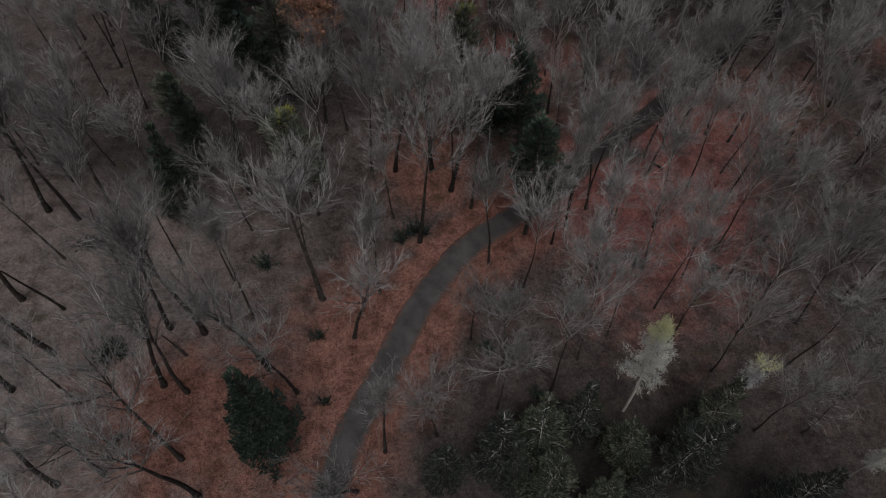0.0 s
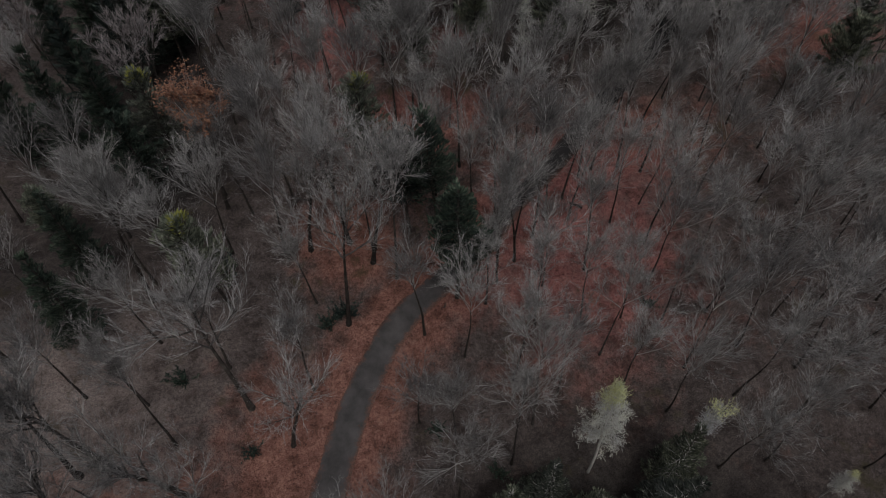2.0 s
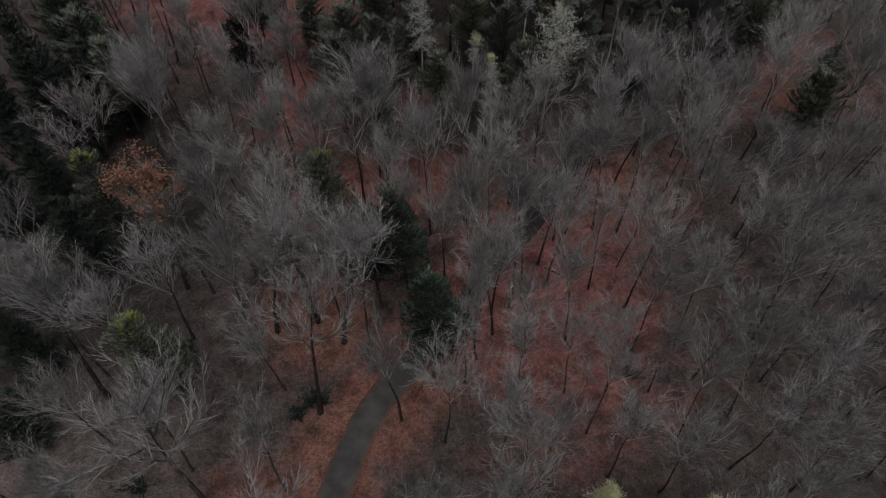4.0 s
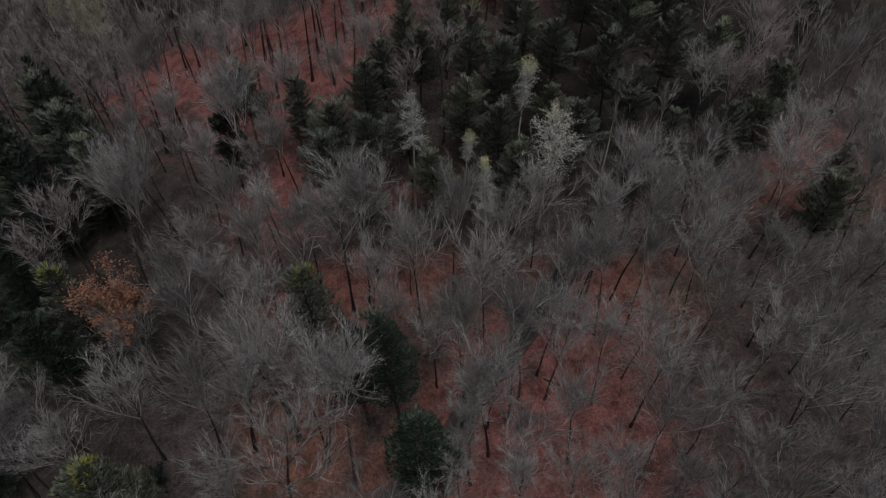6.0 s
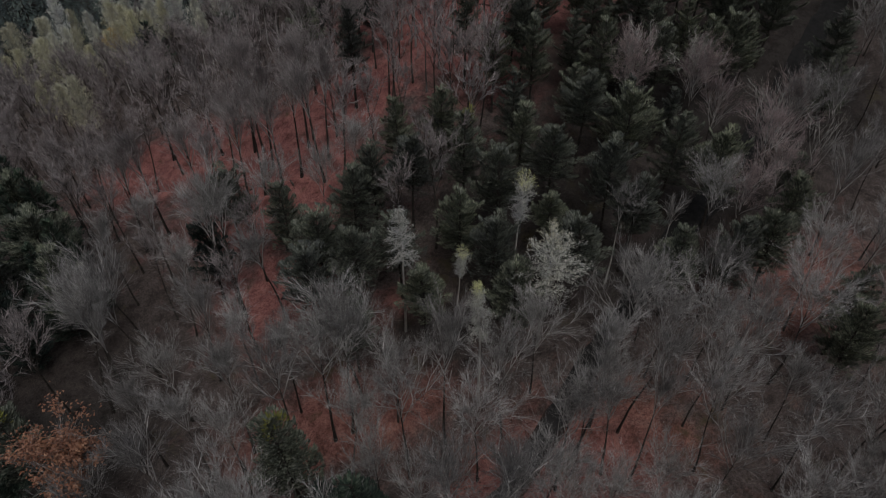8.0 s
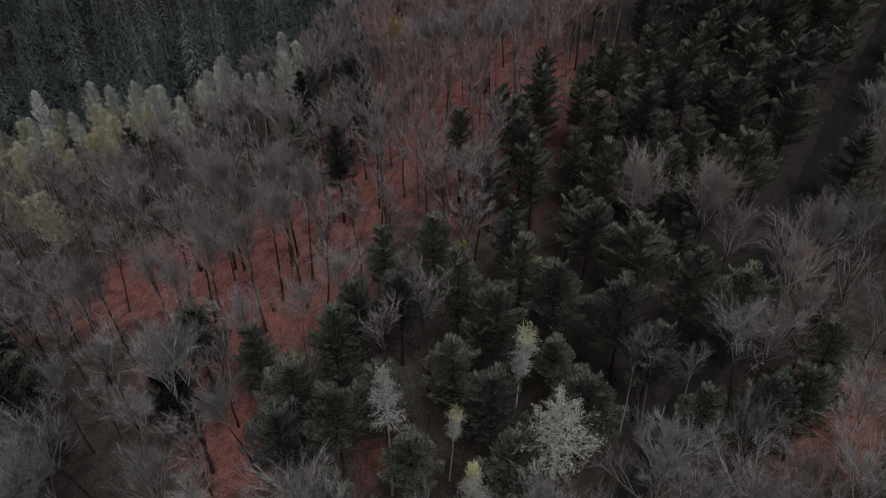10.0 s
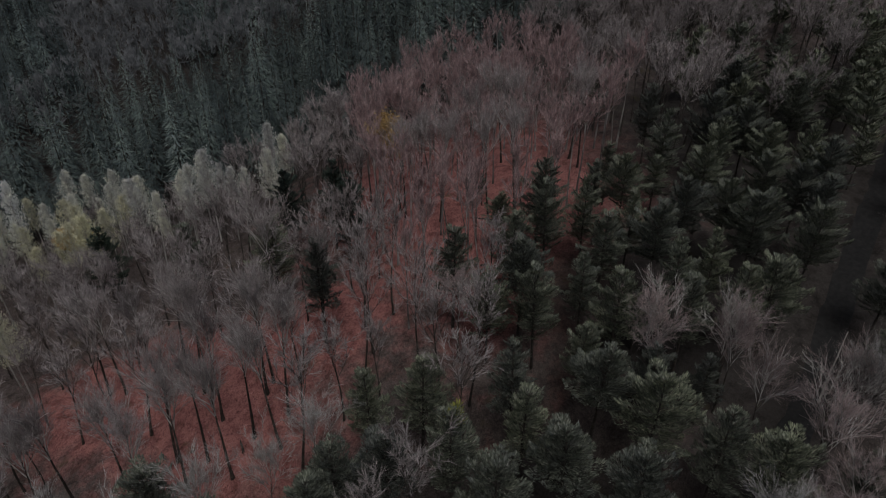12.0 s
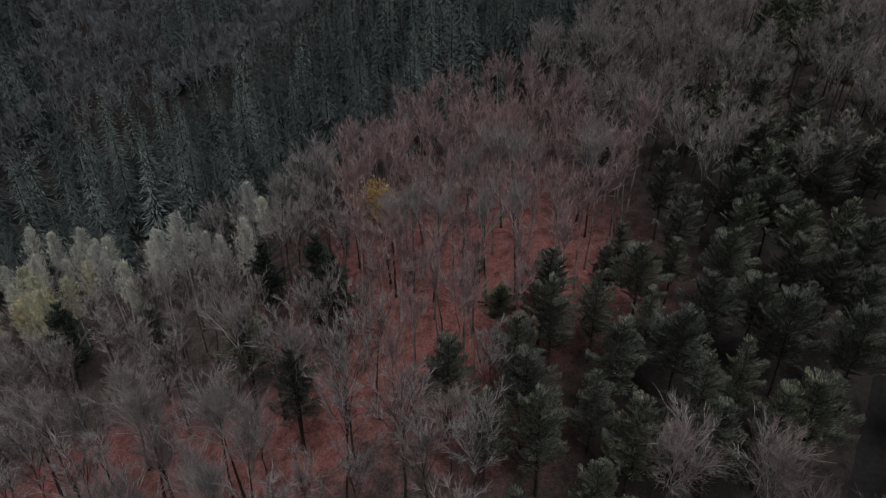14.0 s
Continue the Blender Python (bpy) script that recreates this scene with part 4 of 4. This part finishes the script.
def in_pines(x, y):
    if y < 97:
        return 30 < x < 78 and y > 64
    return x > 38 + 1.1 * (y - 100) and (x < 62 or y < 112)


def edge(x):
    """Where the beeches end and the dark spruces begin."""
    return 147 + 0.42 * max(0.0, x - 10) + 0.35 * min(0.0, x) * -0.3


def distant_woods():
    far_spruce = []
    for i in range(3):
        t, w, n = far_spruce_shapes(200 + i, 20.0, 5.4)
        far_spruce.append(arrays([t, n]))
    spots = scatter(lambda x, y: edge(x) + 6 < y < 226 + 0.6 * x + 25 * noise.noise((x * 0.03, y * 0.03, 5.0)) and abs(x - 20) < 40 + 0.75 * (y - 60), -70, 150, 145, 275, 3.7, 15000, 0.55, 1.25)
    wood_stuff("spruce_wood", far_spruce, spots, HAZED_SPRUCE, "dark spruce wood on the far hillside, needles tinted bluish for haze", "spruce wood")
    far_pine = []
    for i in range(3):
        t, w, n = pine_shapes(230 + i, 13.5, 6.4, 0.4, 0.45, 1.0, 0.0, 6)
        far_pine.append(arrays([t, n]))
    pines = scatter(lambda x, y: y > 90 and x > (43 + 1.1 * (y - 100) if y > 97 else 34) and y > 80 - 0.1 * x and noise.noise((x * 0.05, y * 0.05, 1.0)) > (-0.45 if y < 118 else 0.08), 30, 150, 62, 180, 4.6, 3000, 0.75, 1.05)
    wood_stuff("pine_wood", far_pine, pines, PINE, "dark green pine wood along the upper slope", "pine wood")
    far_bare = []
    for i in range(4):
        t, w, sw, tw, _ = bare_shapes(260 + i, 15.5, 0.6, 0.46, 8, 4, 4, 9, 0, 0.019, girth=0.8)
        far_bare.append(arrays([t, *w, sw, tw]))
    spots = scatter(lambda x, y: y < edge(x) + 4 and y > 66 and (((x + 2) / 22) ** 2 + ((y - 106) / 20) ** 2 > 1 or noise.noise((x * 0.5, y * 0.5, 2.0)) > 0.27) and not in_pines(x, y) and not (x < 14 and y > 124 and noise.noise((x * 0.4, y * 0.4, 8.0)) > 0.22), -50, 120, 66, 190, 3.3, 6500, 0.8, 1.1)
    slim = []
    for i in range(3):
        t, w, sw, tw, _ = bare_shapes(270 + i, 15.5, 0.42, 0.5, 6, 4, 4, 8, 0, 0.026, girth=0.8)
        slim.append(arrays([t, *w, sw, tw]))
    spots += scatter(lambda x, y: ((x - 42) / 20) ** 2 + ((y - 130) / 32) ** 2 < 1 and x < 34 + 1.1 * (y - 98), 22, 66, 98, 168, 2.4, 2200, 0.8, 1.0)
    red = [q for q in spots if 24 < q[0] < 64 and q[1] > 100]
    wood_stuff("slim_beech_stand", slim, red, RED_TWIG, "slim leafless beeches over bright red leaf litter", "beech wood", LIMB)
    spots = [q for q in spots if q not in red]
    wood_stuff("beech_wood", far_bare, spots, MAUVE_TWIG, "leafless beech wood covering the slope", "beech wood")
    spots = scatter(lambda x, y: abs(x - 15) < 30 + 0.7 * (y - 60), -120, 140, 190, 310, 3.8, 9000, 0.8, 1.2)
    dark = [q for q in spots if noise.noise((q[0] * 0.02, q[1] * 0.02, 7.0)) > 0.0]
    spots = [q for q in spots if q not in dark]
    wood_stuff("far_spruce_wood", far_spruce, dark, HAZED_SPRUCE, "dark spruces on the distant hillside", "spruce wood")
    hazy = []
    for i in range(3):
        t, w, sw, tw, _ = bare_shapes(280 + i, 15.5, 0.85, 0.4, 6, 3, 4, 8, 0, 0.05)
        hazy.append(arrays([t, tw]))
    wood_stuff("far_broadleaf_wood", hazy, spots, HAZED_TWIG, "leafless wood on the distant hillside, twigs tinted bluish-grey for haze", "broadleaf wood")


distant_woods()


# ---- undergrowth and dead wood ----
def undergrowth():
    rng = random.Random(5)
    kinds = []
    for i in range(3):
        stems, leaf = Shape(), Shape()
        for _ in range(26):
            a, t = rng.uniform(0, 6.3), radians(rng.uniform(10, 65))
            d = Vector((math.cos(a) * math.sin(t), math.sin(a) * math.sin(t), math.cos(t)))
            pts = bent(rng, Vector((rng.gauss(0, 0.12), rng.gauss(0, 0.12), -0.05)), d, rng.uniform(0.8, 1.6), 3, 0.08, 0.1)
            stems.spike(pts[0], pts[3], 0.02)
            for _ in range(16):
                p, e = along(pts, rng.uniform(0.3, 1.0))
                g = (e + Vector((rng.gauss(0, 0.7), rng.gauss(0, 0.7), rng.gauss(0.1, 0.4)))).normalized()
                leaf.frond(p, p + g * rng.uniform(0.14, 0.3), 0.05)
        kinds.append(tree_thing("holly_bush", [("stem_work", stems, BARK, False), ("leaf_crown", leaf, FIR, False)], "low dark green bush growing in the leaf litter", "bush"))
    for x, y, k in [(-2.9, 39.6, 1.5), (-4.4, 38.6, 1.2), (-31, 24.4, 1.6), (-29.6, 25, 1.2), (-10.6, 20.8, 0.8), (-14, 14.2, 0.7), (18.2, 71.7, 1.4), (-12, 27.5, 0.9), (4.2, 26.4, 1.0), (8.8, 21.5, 1.1),
                    (-18.3, 35.5, 1.2), (-36, 37, 1.3), (-9.3, 13.4, 1.0), (-27.8, 16.8, 0.7), (27, 34, 1.0), (12, 18.5, 1.1), (-14.3, 47.5, 1.4)]:
        tagged(placed(rng.choice(kinds), x, y, k, rng), group="low bushes")
    for k in kinds:
        without(k)
    logs = []
    for i in range(2):
        stem, stub = Shape(), Shape()
        pts = bent(rng, Vector((0, 0, 0.12)), Vector((1, 0.05, 0)), 4.2, 6, 0.0, 0.05)
        stem.tube(pts, taper(0.15, 0.05, 6), 7)
        for _ in range(6):
            p, e = along(pts, rng.uniform(0.3, 1.0))
            stub.spike(p, p + (off(rng, e, 0.9) + UP * 0.3).normalized() * rng.uniform(0.4, 1.1), 0.03)
        logs.append(tree_thing("fallen_log", [("trunk", stem, BARK, True), ("stub_work", stub, BARK, False)], "fallen dead branch with broken stubs on leaf litter", "log"))
    for x, y, a, k in [(7.2, 38.2, 60, 0.7), (-2.9, 59.6, 100, 0.8), (-13.2, 13.8, 30, 0.5), (-19, 22.5, 10, 0.8), (-7.9, 30.6, 75, 0.6), (24, 46, 130, 1.0), (17, 40, 20, 0.8), (2, 78, 50, 1.0), (5, 95, 95, 1.0), (40, 113, 160, 1.0),
                       (-24, 25, 140, 0.9), (12.5, 27, 65, 0.9), (35, 106, 10, 0.9), (-1, 98, 15, 0.9)]:
        ob = copy_thing(rng.choice(logs), pose(x, y, float(ground(x, y)) + 0.05, 0, rng.uniform(-6, 6), a) @ Matrix.Diagonal((k, k, k, 1)))
        tagged(ob, group="fallen branches")
    for k in logs:
        without(k)
    # a dead stem that leans beside the upper road
    stem = Shape()
    x, y = 63.5, 80.2
    stem.tube(bent(rng, Vector((0, 0, -0.2)), Vector((0.35, 0.3, 1)), 8.5, 6, 0.0, 0.02), taper(0.11, 0.04, 6), 7)
    ob = new("dead_tree")
    ob.matrix_basis = pose(x, y, float(ground(x, y)))
    part = new("trunk", stem.mesh("trunk", PALE, True))
    part.parent = ob
    tagged(ob, "leaning dead trunk, pale and barkless, beside the road", "dead tree")


undergrowth()
